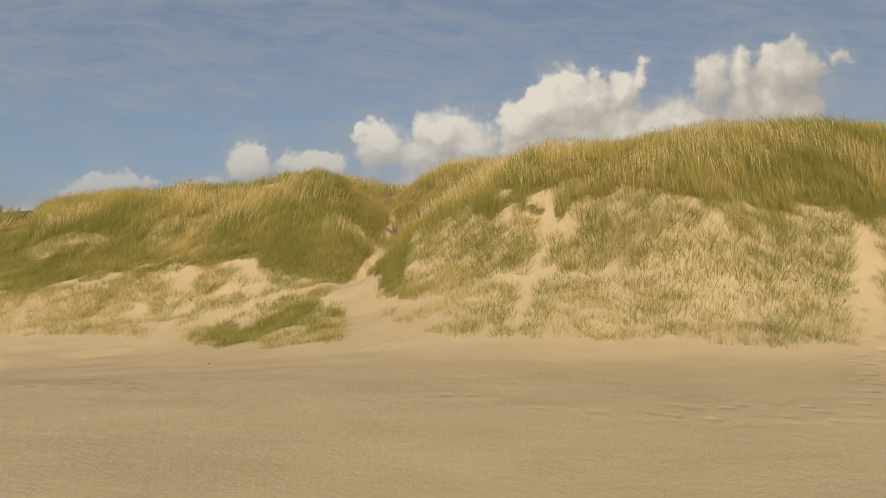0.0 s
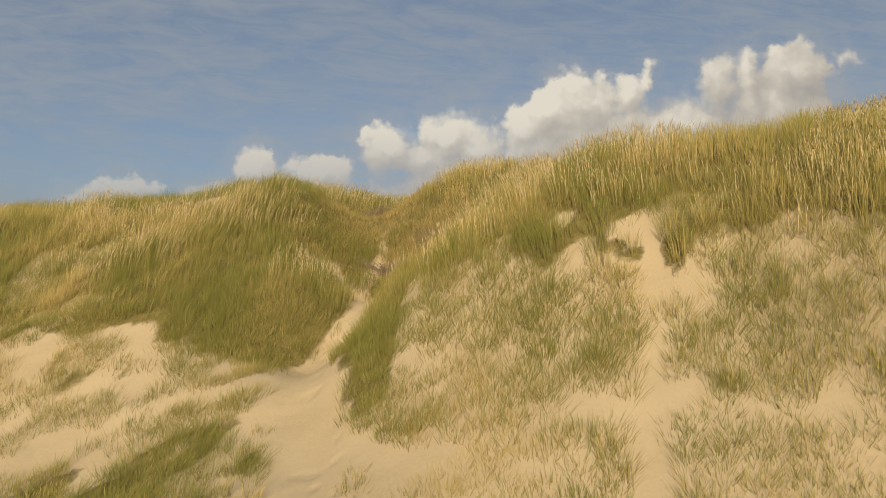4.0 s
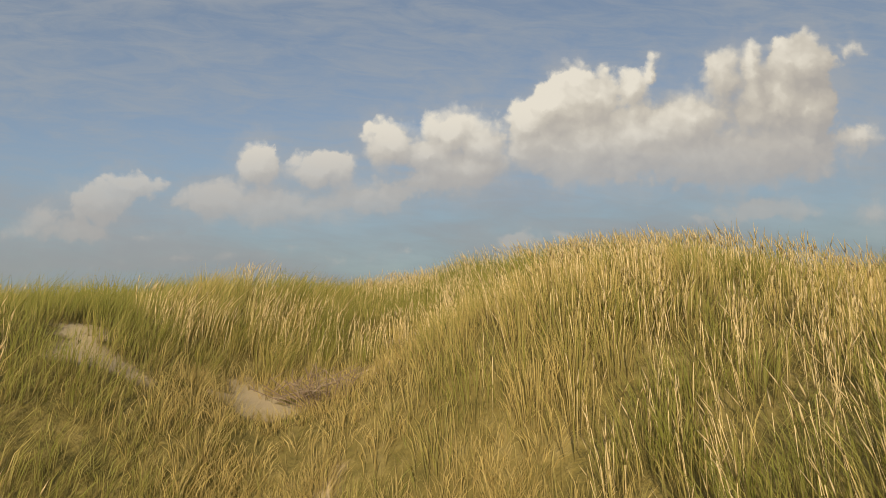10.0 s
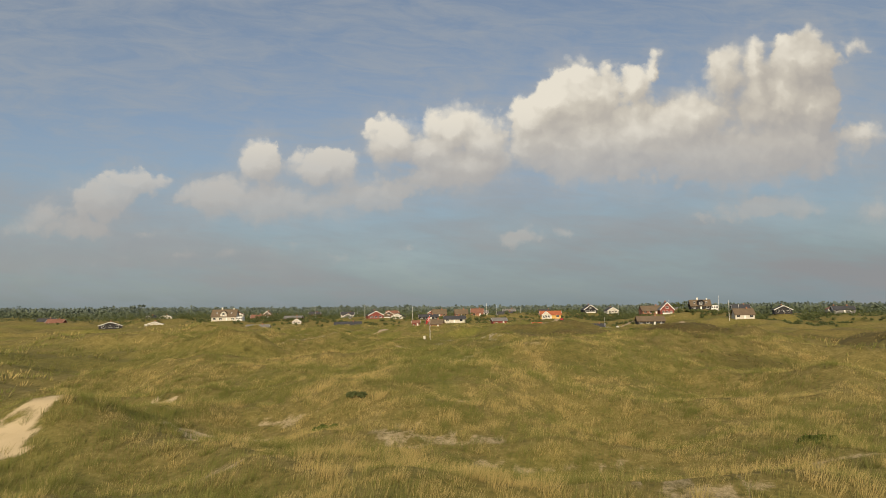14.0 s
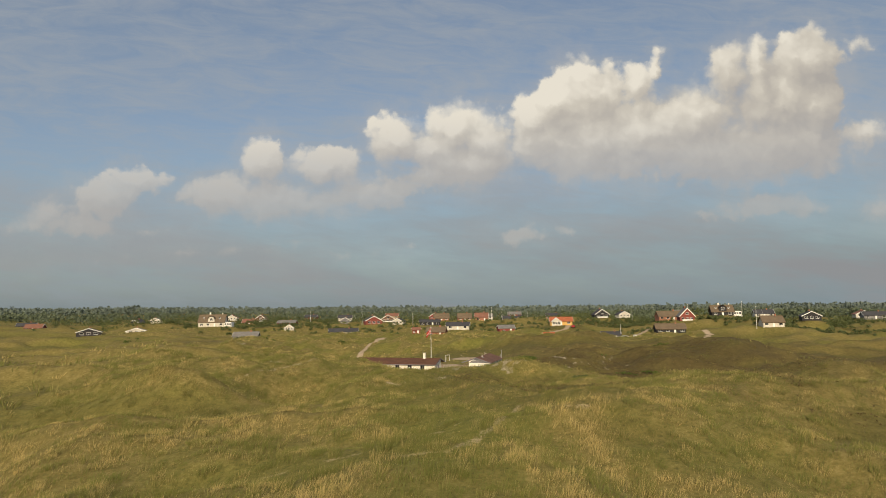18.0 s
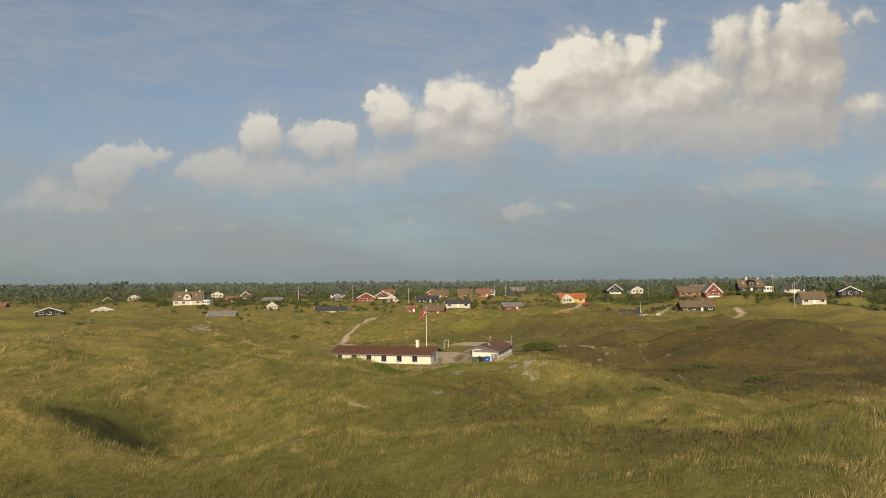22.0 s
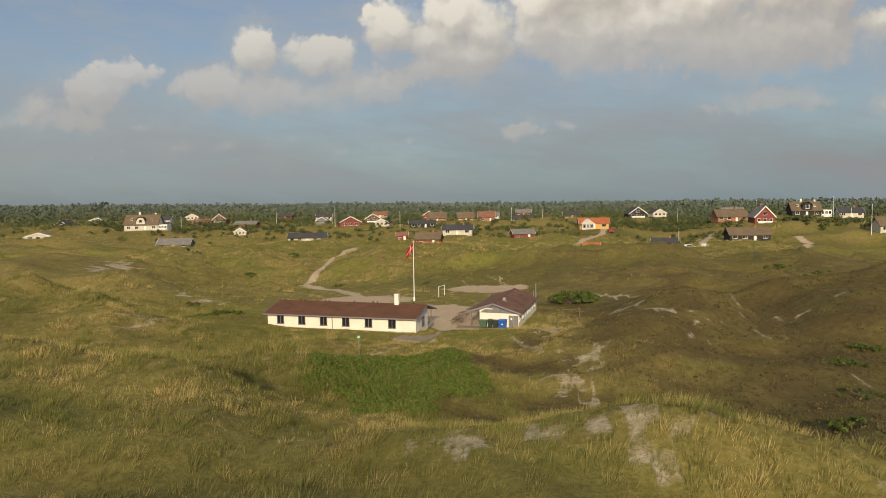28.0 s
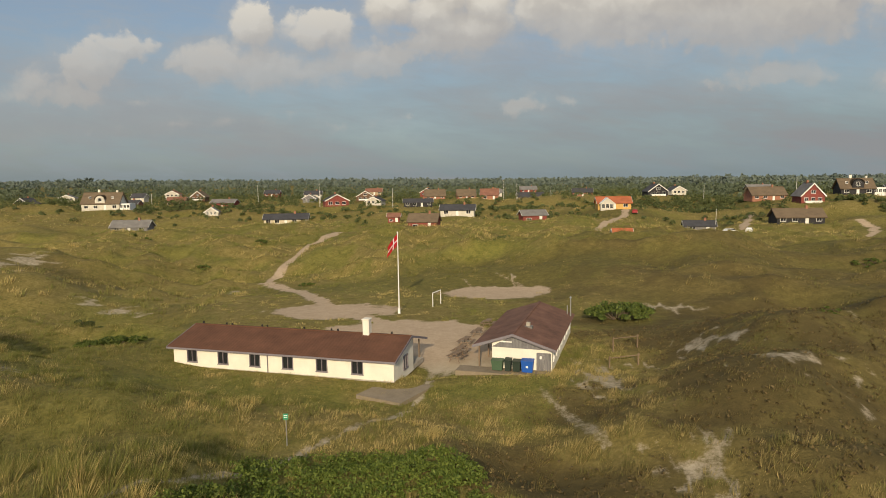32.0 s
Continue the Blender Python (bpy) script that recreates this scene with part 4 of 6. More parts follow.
# ---- houses: x, y, height of the ground, turn, width, depth, wall height, roof rise, wall, roof, style ----
HOUSES = [
    ("villa", -144.5, 447.0, 7.0, 4, 17.5, 9.0, 3.2, 4.6, "white", "thatch"), ("gable", 115.0, 405.0, 10.2, -6, 8.6, 9.0, 3.0, 4.4, "red", "grey"),
    ("villa", 140.0, 422.0, 12.4, -8, 13.0, 8.0, 2.8, 3.6, "black", "thatch"), ("long", 53.0, 416.0, 8.0, -4, 13.5, 8.0, 2.5, 2.2, "yellow", "red"),
    ("long", -63.0, 418.0, 2.8, 8, 18.0, 8.0, 2.4, 1.9, "cream", "dark"), ("long", 72.5, 387.0, 2.2, -12, 10.5, 6.5, 2.3, 1.6, "grey", "dark"),
    ("gable", 90.0, 490.0, 10.2, 8, 11.0, 8.0, 2.6, 3.6, "black", "dark"), ("long", 99.0, 381.0, 5.2, -4, 16.0, 7.5, 2.4, 2.5, "black", "thatch"),
    ("long", 118.5, 443.0, 9.8, 4, 16.0, 8.0, 2.5, 3.2, "brick", "thatch"), ("gable", -52.5, 458.0, 7.6, 20, 11.5, 8.0, 2.7, 2.8, "red", "dark"),
    ("long", 14.4, 507.0, 8.2, -4, 10.0, 8.0, 2.8, 3.2, "brick", "tile"), ("long", 36.5, 528.0, 6.8, 6, 16.0, 8.0, 2.5, 2.4, "ybrick", "dark"),
    ("long", -1.5, 416.0, 5.9, -5, 14.0, 7.5, 2.4, 1.9, "white", "dark"), ("long", -12.0, 386.0, 4.2, -10, 10.5, 7.0, 2.2, 2.4, "red", "thatch"),
    ("long", -23.0, 404.0, 4.6, 0, 4.5, 4.0, 2.0, 1.2, "red", "tile"), ("long", 143.6, 374.0, 8.2, -6, 11.0, 7.5, 2.6, 3.0, "white", "thatch"),
    ("long", 22.0, 392.0, 5.6, 10, 9.0, 6.5, 2.1, 1.6, "red", "grey"), ("gable", -200.0, 416.0, 3.3, 24, 14.0, 8.0, 2.3, 2.2, "black", "dark"),
    ("gable", -178.0, 424.0, 3.6, 20, 12.0, 8.0, 2.2, 1.8, "white", "grey"), ("gable", -225.0, 520.0, 4.6, -14, 12.0, 8.0, 2.6, 3.2, "black", "dark"),
    ("long", -109.0, 398.0, 2.6, 4, 14.0, 7.0, 1.4, 2.2, "grey", "grey"), ("gable", -98.0, 440.0, 4.6, 10, 6.0, 5.0, 2.1, 1.9, "white", "grey"),
    ("gable", -40.0, 492.0, 6.6, -12, 9.0, 7.5, 2.3, 2.0, "white", "dark"), ("long", -19.0, 476.0, 6.4, 4, 15.0, 7.0, 2.3, 1.6, "black", "dark"),
    ("long", -13.0, 520.0, 8.6, 6, 12.0, 8.0, 1.6, 3.4, "brick", "thatch"), ("long", 3.0, 524.0, 8.6, 6, 11.0, 8.0, 1.6, 3.4, "brick", "thatch"),
    ("long", -146.0, 520.0, 5.2, 4, 11.0, 8.0, 2.6, 2.6, "red", "tile"), ("long", -163.0, 505.0, 4.8, 0, 11.0, 8.0, 2.4, 2.2, "brick", "dark"),
    ("long", -116.0, 505.0, 5.4, -4, 14.0, 8.0, 2.4, 1.8, "red", "grey"), ("gable", -150.0, 560.0, 6.8, 0, 10.0, 8.0, 2.4, 3.6, "brown", "thatch"),
    ("long", -185.0, 560.0, 6.4, 0, 9.0, 7.0, 2.6, 2.4, "white", "dark"), ("gable", -245.0, 590.0, 5.6, 14, 11.0, 8.0, 2.3, 2.2, "white", "grey"),
    ("gable", -86.0, 560.0, 5.6, 0, 9.0, 7.0, 2.4, 2.4, "grey", "grey"), ("gable", -54.0, 560.0, 6.4, 4, 12.0, 8.0, 2.6, 3.4, "brown", "thatch"),
    ("long", 176.0, 452.0, 11.0, -10, 12.0, 7.5, 2.5, 2.4, "white", "dark"), ("gable", 186.0, 420.0, 10.2, -14, 11.0, 7.5, 2.4, 2.6, "black", "dark"),
    ("long", 232.0, 440.0, 10.0, -12, 14.0, 7.5, 2.4, 2.2, "grey", "dark"), ("gable", 250.0, 480.0, 10.0, -10, 11.0, 7.5, 2.4, 2.4, "white", "tile"),
    ("long", -265.0, 470.0, 4.0, 10, 12.0, 7.5, 2.4, 2.2, "red", "tile"), ("long", -290.0, 500.0, 4.2, 14, 13.0, 7.5, 2.4, 2.2, "red", "dark"), ("long", 34.8, 331.0, 5.7, -4, 4.4, 3.4, 1.3, 1.0, "yellow", "red"),
]
HOUSES += [  # farther rows
    ("long", -95.0, 610.0, 6.6, 6, 13.0, 8.0, 2.5, 2.4, "white", "dark"), ("gable", -20.0, 600.0, 7.6, -8, 10.0, 8.0, 2.6, 2.8, "red", "dark"), ("long", 20.0, 590.0, 7.6, 4, 14.0, 8.0, 2.4, 2.2, "white", "grey"),
    ("long", 70.0, 560.0, 8.2, -6, 13.0, 8.0, 2.5, 2.3, "brick", "dark"), ("gable", 118.0, 545.0, 9.4, 10, 10.0, 8.0, 2.4, 2.6, "white", "dark"), ("long", 160.0, 540.0, 10.4, -4, 14.0, 8.0, 2.4, 2.2, "ybrick", "grey"),
    ("long", -130.0, 640.0, 6.6, 0, 12.0, 8.0, 2.5, 2.4, "red", "dark"), ("gable", -200.0, 640.0, 6.4, 6, 11.0, 8.0, 2.5, 2.6, "white", "tile"), ("long", -60.0, 650.0, 7.2, 2, 13.0, 8.0, 2.5, 2.4, "ybrick", "tile"), ("long", 48.0, 640.0, 8.4, -2, 13.0, 8.0, 2.5, 2.4, "red", "grey"),
]
PADS += [(h[1], h[2], 0.62 * h[5] + 1.5, h[3]) for h in HOUSES]

# ---- the ground: one sheet from the sea side to the horizon ----
half = spread([(0, 0.30), (12, 0.36), (30, 0.9), (60, 1.6), (120, 3.0), (300, 6), (800, 60), (3600, 300)], 3600)
gx = np.concatenate([-half[:0:-1], half])
gy = np.concatenate([[-400, -200, -100, -60, -40, -25], spread([(-15, 0.9), (0, 0.35), (13, 0.26), (45, 0.36), (60, 0.9), (120, 1.15), (260, 1.2), (330, 1.8), (480, 5), (700, 20), (3600, 300)], 3600)])
GX, GY = np.meshgrid(gx, gy)
GZ = land(GX, GY)
verts = np.stack([GX, GY, GZ], -1).reshape(-1, 3)
n_x = len(gx)
cell = (np.arange(len(gy) - 1)[:, None] * n_x + np.arange(n_x - 1)[None]).ravel()
tris = np.concatenate([np.stack([cell, cell + 1, cell + n_x + 1], 1), np.stack([cell, cell + n_x + 1, cell + n_x], 1)])
ground_marks = {"bare": np.where(GY < 60, np.clip(1.6 * bare(GX, GY), 0, 1), bare(GX, GY)), "heath": heath(GX, GY), "lush": lush(GX, GY), "gravel": gravel(GX, GY), "yard": yard(GX, GY), "trodden": trodden(GX, GY)}
ground = tagged(new("ground", mesh_of("ground", verts, tris, GROUND, ground_marks, True)), "pale beach sand rising into grass-grown dunes and heath", "ground", kind="structure")

# ---- grass ----
rng = np.random.RandomState(11)


def tuft_roots(x0, x1, y0, y1, per_m2, each, reach, wedge=None, keep=None):
    """Places of blades in tufts: the middle of each blade's tuft and its own root. wedge: half width at y0 and y1."""
    n = int((x1 - x0) * (y1 - y0) * per_m2)
    cx, cy = rng.uniform(x0, x1, n), rng.uniform(y0, y1, n)
    if wedge:
        ok = np.abs(cx) < np.interp(cy, (y0, y1), wedge)
        cx, cy = cx[ok], cy[ok]
    b = bare(cx, cy)
    ok = (rng.rand(len(cx)) > b * 1.12) & (rng.rand(len(cx)) > dry(cx, cy))
    ok &= rng.rand(len(cx)) > 0.72 * heath(cx, cy)
    if keep is not None:
        ok &= keep(cx, cy)
    cx, cy = cx[ok], cy[ok]
    cx, cy = np.repeat(cx, each), np.repeat(cy, each)
    a, r = rng.uniform(0, 6.283, len(cx)), reach * np.sqrt(rng.rand(len(cx)))
    return cx, cy, cx + r * np.cos(a), cy + r * np.sin(a), a, r / reach


DRY = [(-3.4, 37.6, 2.6, 3.0), (-1.2, 34.0, 1.9, 2.2), (-1.4, 31.4, 1.5, 1.6), (7.0, 41.0, 3.0, 3.0), (0.6, 31.4, 1.2, 1.2)]


def dry(x, y):
    """Where last year's dead growth stands, 0 to 0.6."""
    d = np.zeros(np.shape(x))
    for px, py, rx, ry in DRY:
        d = np.maximum(d, 0.6 * step(1.1 - np.hypot((x - px) / rx, (y - py) / ry), 0.0, 0.6))
    return d


def blades(name, roots, tall, wide, mat, label, bend=0.35, wind=0.30, segments=2, straw=0.0, category="grass"):
    """Curved tapering blades: one mesh for all of a stretch."""
    cx, cy, x, y, a, out = roots
    n = len(x)
    tone = np.clip(0.39 + 0.12 * step(cy, 50, 70) + (0.40 + 0.18 * step(cy, 50, 70)) * ripple(cx, cy, 1.7, 51) + 0.30 * ripple(cx, cy, 7.0, 52) - 0.75 * lush(cx, cy) - 0.14 * step(cx, 3, 9) * (cy < 53) - 0.2 * step(np.abs(cx), 8, 25) * (cy > 70) + (straw(cx, cy) if callable(straw) else straw) + dry(cx, cy) + rng.normal(0, 0.16, n), 0, 1)
    brown = np.clip(heath(cx, cy) * 1.1 * (rng.rand(n) < 0.9) + 0.6 * dry(cx, cy) * (rng.rand(n) < 0.6), 0, 0.95)
    each = np.modf(np.abs(np.sin(cx * 127.1 + cy * 311.7) * 43758.5))[0]  # one chance value for each tuft
    tone = np.clip(tone + (0.62 + 0.3 * step(cy, 50, 70)) * (each - 0.5), 0, 1)
    h = tall(cx, cy) * rng.uniform(0.6, 1.15, n) * (0.68 + 0.62 * np.modf(each * 7.0)[0])
    wd = wide * rng.uniform(0.7, 1.3, n)
    lean = rng.uniform(0.05, bend, n) + 0.30 * out * bend
    lx, ly = np.cos(a) * lean + (wind(x, y) if callable(wind) else wind) * rng.uniform(0.4, 1.4, n), np.sin(a) * lean
    face = rng.uniform(-1.0, 1.0, n)
    sx, sy = np.cos(face) * wd / 2, np.sin(face) * wd / 2
    z = land(x, y) - 0.03
    P = lambda f, g: np.stack([x + lx * h * g, y + ly * h * g, z + h * f], 1)
    S = np.stack([sx, sy, np.zeros(n)], 1)
    if segments == 2:
        mid, top = P(0.58, 0.30), P(0.97, 0.95)
        root = P(0, 0)
        V = np.stack([root - S, root + S, mid - 0.85 * S, mid + 0.85 * S, top], 1).reshape(-1, 3)
        k = np.arange(n)[:, None] * 5
        T = np.concatenate([k + (0, 1, 3), k + (0, 3, 2), k + (2, 3, 4)])
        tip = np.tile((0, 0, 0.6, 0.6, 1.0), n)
        tone, brown = np.repeat(tone, 5), np.repeat(brown, 5)
    else:
        root, top = P(0, 0), P(1.0, 0.9)
        V = np.stack([root - S, root + S, top], 1).reshape(-1, 3)
        T = np.arange(3 * n).reshape(-1, 3)
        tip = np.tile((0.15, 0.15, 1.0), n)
        tone, brown = np.repeat(tone, 3), np.repeat(brown, 3)
    return tagged(new(name, mesh_of(name, V, T, mat, {"tip": tip, "tone": tone, "brown": brown})), label, category, kind="stuff")


def seed_heads(name, roots, tall, label):
    """Pale spikes on thin stalks."""
    cx, cy, x, y, a, out = roots
    n = len(x)
    h = tall(cx, cy) * rng.uniform(0.95, 1.35, n)
    lx, ly = dune_wind(x, y) * 0.8 + rng.normal(0, 0.13, n), rng.normal(0, 0.12, n)
    z = land(x, y)
    P = lambda f, g: np.stack([x + lx * h * g, y + ly * h * g, z + h * f], 1)
    r = rng.uniform(0.006, 0.011, n)[:, None]
    root, neck, belly, top = P(0, 0), P(0.76, 0.58), P(0.86, 0.76), P(1.02, 1.08)
    ring = [np.array((math.cos(t), math.sin(t), 0)) for t in (0, 2.094, 4.189)]
    V = np.stack([root, neck - (0.004, 0, 0), neck + (0.004, 0, 0), neck, *[belly + r * q for q in ring], top], 1).reshape(-1, 3)
    k = np.arange(n)[:, None] * 8
    T = np.concatenate([k + t for t in ((0, 2, 1), (3, 4, 5), (3, 5, 6), (3, 6, 4), (7, 5, 4), (7, 6, 5), (7, 4, 6))])
    return tagged(new(name, mesh_of(name, V, T, HEADS)), label, "grass", kind="stuff")


def dune_height(x, y):
    crest = step(lie(x, y), 3.0, 6.0)
    return (0.30 + 0.52 * crest) * (0.9 + 0.22 * ripple(x, y, 2.6, 61)) * (1 - 0.85 * dry(x, y))


def dune_wind(x, y):
    """How far the grass is blown over, to the right where positive."""
    return 0.24 - 0.34 * step(x, -4.5, -0.5) + 0.22 * ripple(x, y, 3.5, 63)


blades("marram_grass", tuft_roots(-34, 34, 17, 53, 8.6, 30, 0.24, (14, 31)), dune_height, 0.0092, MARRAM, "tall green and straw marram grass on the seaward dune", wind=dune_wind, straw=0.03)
heads_here = lambda x, y: (ripple(x, y, 4.0, 71) + 0.7 * ripple(x, y, 1.6, 72) > 0.12 + 0.1 * step(x, 0, 5)) & (lie(x, y) > 5.0) & (dry(x, y) < 0.2)
seed_heads("marram_seed_heads", tuft_roots(-30, 30, 22, 53, 8.0, 4, 0.28, (17, 30), heads_here), dune_height, "pale straw-coloured seed heads over the dune grass")
# thin young tufts on the open sand of the dune's face
knoll = lambda x, y: np.maximum(step(1.2 - np.hypot((x + 6.4) / 2.3, (y - 22.3) / 1.6), 0.0, 0.5), step(1.2 - np.hypot((x + 4.3) / 1.2, (y - 22.2) / 1.4), 0.0, 0.5)) + step(1.2 - np.hypot((x - 8.6) / 0.9, (y - 16.4) / 0.9), 0.0, 0.5)
off_path = lambda x, y: (strip(x, y, BEACH_PATH) > 0.75) & (strip(x, y, SLIP) > 0.28) & (strip(x, y, LEDGE) > 0.3) & (strip(x, y, RIGHT_TRAIL) > 0.4)
face = lambda x, y: off_path(x, y) & (lie(x, y) > 0.95 + 0.4 * ripple(x, y, 3.0, 23)) & (lie(x, y) < 7.4) & (y < 40) & (ripple(x, y, 0.9, 64) + 0.6 * ripple(x, y, 2.5, 65) + 0.45 * step(x, -2, 1) + 0.30 * knoll(x, y) + 0.35 * (x < -3) * (y > 24.4) + 0.22 * step(x, 4, 9) > -0.08) & (rng.rand(len(x)) < 0.5 + 0.45 * step(lie(x, y), 1.0, 3.0))


def sparse_roots(x0, x1, y0, y1, per_m2, each, reach, keep):
    n = int((x1 - x0) * (y1 - y0) * per_m2)
    cx, cy = rng.uniform(x0, x1, n), rng.uniform(y0, y1, n)
    ok = keep(cx, cy)
    cx, cy = np.repeat(cx[ok], each), np.repeat(cy[ok], each)
    a, r = rng.uniform(0, 6.283, len(cx)), reach * np.sqrt(rng.rand(len(cx)))
    return cx, cy, cx + r * np.cos(a), cy + r * np.sin(a), a, r / reach


blades("young_marram", sparse_roots(-30, 26, 15, 36, 40.0, 20, 0.19, face), lambda x, y: 0.22 + 0.12 * knoll(x, y) + 0.12 * step(lie(x, y), 1.5, 4.5) + 0.06 * ripple(x, y, 1.4, 66), 0.0088, MARRAM, "thin young grass tufts on the open sand slope", bend=1.0, wind=0.12, segments=1, straw=lambda x, y: 0.05 - 0.35 * knoll(x, y) - 0.30 * step(x, 3, 8))
dead_here = lambda x, y: (rng.rand(len(x)) < dry(x, y) * 1.5) & (bare(x, y) < 0.75) & (strip(x, y, BEACH_PATH) > 0.6)
blades("dead_growth", sparse_roots(-8, 11, 26, 45, 12.0, 26, 0.22, dead_here), lambda x, y: 0.30 + 0.10 * ripple(x, y, 0.9, 68), 0.011, MARRAM, "low dead straw-brown growth in the hollow of the dune", bend=1.0, wind=0.1, straw=0.25)
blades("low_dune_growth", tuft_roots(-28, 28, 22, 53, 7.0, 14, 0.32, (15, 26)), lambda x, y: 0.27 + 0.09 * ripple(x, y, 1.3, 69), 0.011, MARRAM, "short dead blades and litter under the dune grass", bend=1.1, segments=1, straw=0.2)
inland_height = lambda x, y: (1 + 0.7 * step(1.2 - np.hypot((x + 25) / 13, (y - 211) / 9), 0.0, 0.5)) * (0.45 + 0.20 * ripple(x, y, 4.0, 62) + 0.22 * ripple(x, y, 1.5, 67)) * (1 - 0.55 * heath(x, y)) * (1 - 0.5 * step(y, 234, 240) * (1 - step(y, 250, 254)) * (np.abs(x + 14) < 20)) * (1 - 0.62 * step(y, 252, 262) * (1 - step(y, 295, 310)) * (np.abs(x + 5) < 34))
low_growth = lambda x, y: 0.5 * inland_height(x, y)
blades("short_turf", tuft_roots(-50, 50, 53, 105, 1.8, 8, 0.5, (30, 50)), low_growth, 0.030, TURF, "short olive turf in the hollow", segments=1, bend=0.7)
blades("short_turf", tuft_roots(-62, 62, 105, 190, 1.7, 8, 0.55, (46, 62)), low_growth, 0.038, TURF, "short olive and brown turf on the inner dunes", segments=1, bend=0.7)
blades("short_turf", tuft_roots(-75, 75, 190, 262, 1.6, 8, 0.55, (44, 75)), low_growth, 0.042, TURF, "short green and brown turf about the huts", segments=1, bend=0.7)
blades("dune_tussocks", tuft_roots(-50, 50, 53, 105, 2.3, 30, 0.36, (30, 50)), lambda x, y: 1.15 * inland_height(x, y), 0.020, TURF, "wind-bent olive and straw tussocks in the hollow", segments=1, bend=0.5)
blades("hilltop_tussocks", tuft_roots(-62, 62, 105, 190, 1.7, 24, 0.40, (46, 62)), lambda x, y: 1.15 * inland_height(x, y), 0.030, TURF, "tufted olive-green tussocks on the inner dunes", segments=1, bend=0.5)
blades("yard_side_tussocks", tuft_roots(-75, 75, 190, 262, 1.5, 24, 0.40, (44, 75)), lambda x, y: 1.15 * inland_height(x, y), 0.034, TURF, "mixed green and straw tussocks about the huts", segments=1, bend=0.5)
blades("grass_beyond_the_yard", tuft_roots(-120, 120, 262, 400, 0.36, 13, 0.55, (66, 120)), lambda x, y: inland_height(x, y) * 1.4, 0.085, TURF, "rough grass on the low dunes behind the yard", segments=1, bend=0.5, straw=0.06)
blades("grass_between_houses", tuft_roots(-260, 260, 400, 560, 0.20, 5, 0.8, (190, 260)), lambda x, y: 0.65 + 0 * x, 0.16, TURF, "rough pale grass between the summer houses", segments=1, bend=0.5)

beside = lambda x, y: np.abs(x) > np.interp(y, (17, 53, 105, 190, 262), (14, 30, 48, 60, 74))
blades("outlying_grass", tuft_roots(-150, 150, 24, 262, 0.17, 8, 0.7, None, beside), lambda x, y: 0.75 + 0.2 * ripple(x, y, 4.0, 62), 0.14, TURF, "rough olive dune grass away to both sides", segments=1, bend=0.6)

# ---- parts ----


def part(name, bm, mat, parent, label=""):
    me = bpy.data.meshes.new(name)
    bm.normal_update()
    bm.to_mesh(me)
    bm.free()
    me.materials.append(mat)
    ob = new(name, me)
    ob.parent = parent
    if label:
        ob["label"] = label
    return ob


def thing(name, m, label, category, group="", kind=""):
    ob = new(name)
    ob.empty_display_size = 0.2
    ob.matrix_world = m
    return tagged(ob, label, category, group, kind)


def box(x0, x1, y0, y1, z0, z1, bm=None, bevel=0.0):
    bm = bm or bmesh.new()
    got = bmesh.ops.create_cube(bm, size=1.0)
    for v in got["verts"]:
        v.co = (x0 + (v.co.x + 0.5) * (x1 - x0), y0 + (v.co.y + 0.5) * (y1 - y0), z0 + (v.co.z + 0.5) * (z1 - z0))
    if bevel:
        edges = list({e for v in got["verts"] for e in v.link_edges})
        bmesh.ops.bevel(bm, geom=edges, offset=bevel, segments=1, affect="EDGES")
    return bm


def rod(p, q, r0, r1=None, sides=8, bm=None):
    """A round bar from p to q."""
    bm = bm or bmesh.new()
    p, q = Vector(p), Vector(q)
    m = Matrix.Translation((p + q) / 2) @ (q - p).to_track_quat("Z", "Y").to_matrix().to_4x4()
    bmesh.ops.create_cone(bm, cap_ends=True, segments=sides, radius1=r0, radius2=r0 if r1 is None else r1, depth=(q - p).length, matrix=m)
    return bm


def plate(points, thick, bm=None):
    """A slab: the corners of its upper face, in turn, and its thickness downward."""
    bm = bm or bmesh.new()
    n = (Vector(points[1]) - Vector(points[0])).cross(Vector(points[2]) - Vector(points[0])).normalized()
    n = n if n.z >= 0 else -n
    up = [bm.verts.new(p) for p in points]
    dn = [bm.verts.new(Vector(p) - n * thick) for p in points]
    bm.faces.new(up)
    bm.faces.new(dn[::-1])
    for i in range(len(points)):
        j = (i + 1) % len(points)
        bm.faces.new((up[i], dn[i], dn[j], up[j]))
    bmesh.ops.recalc_face_normals(bm, faces=bm.faces)
    return bm


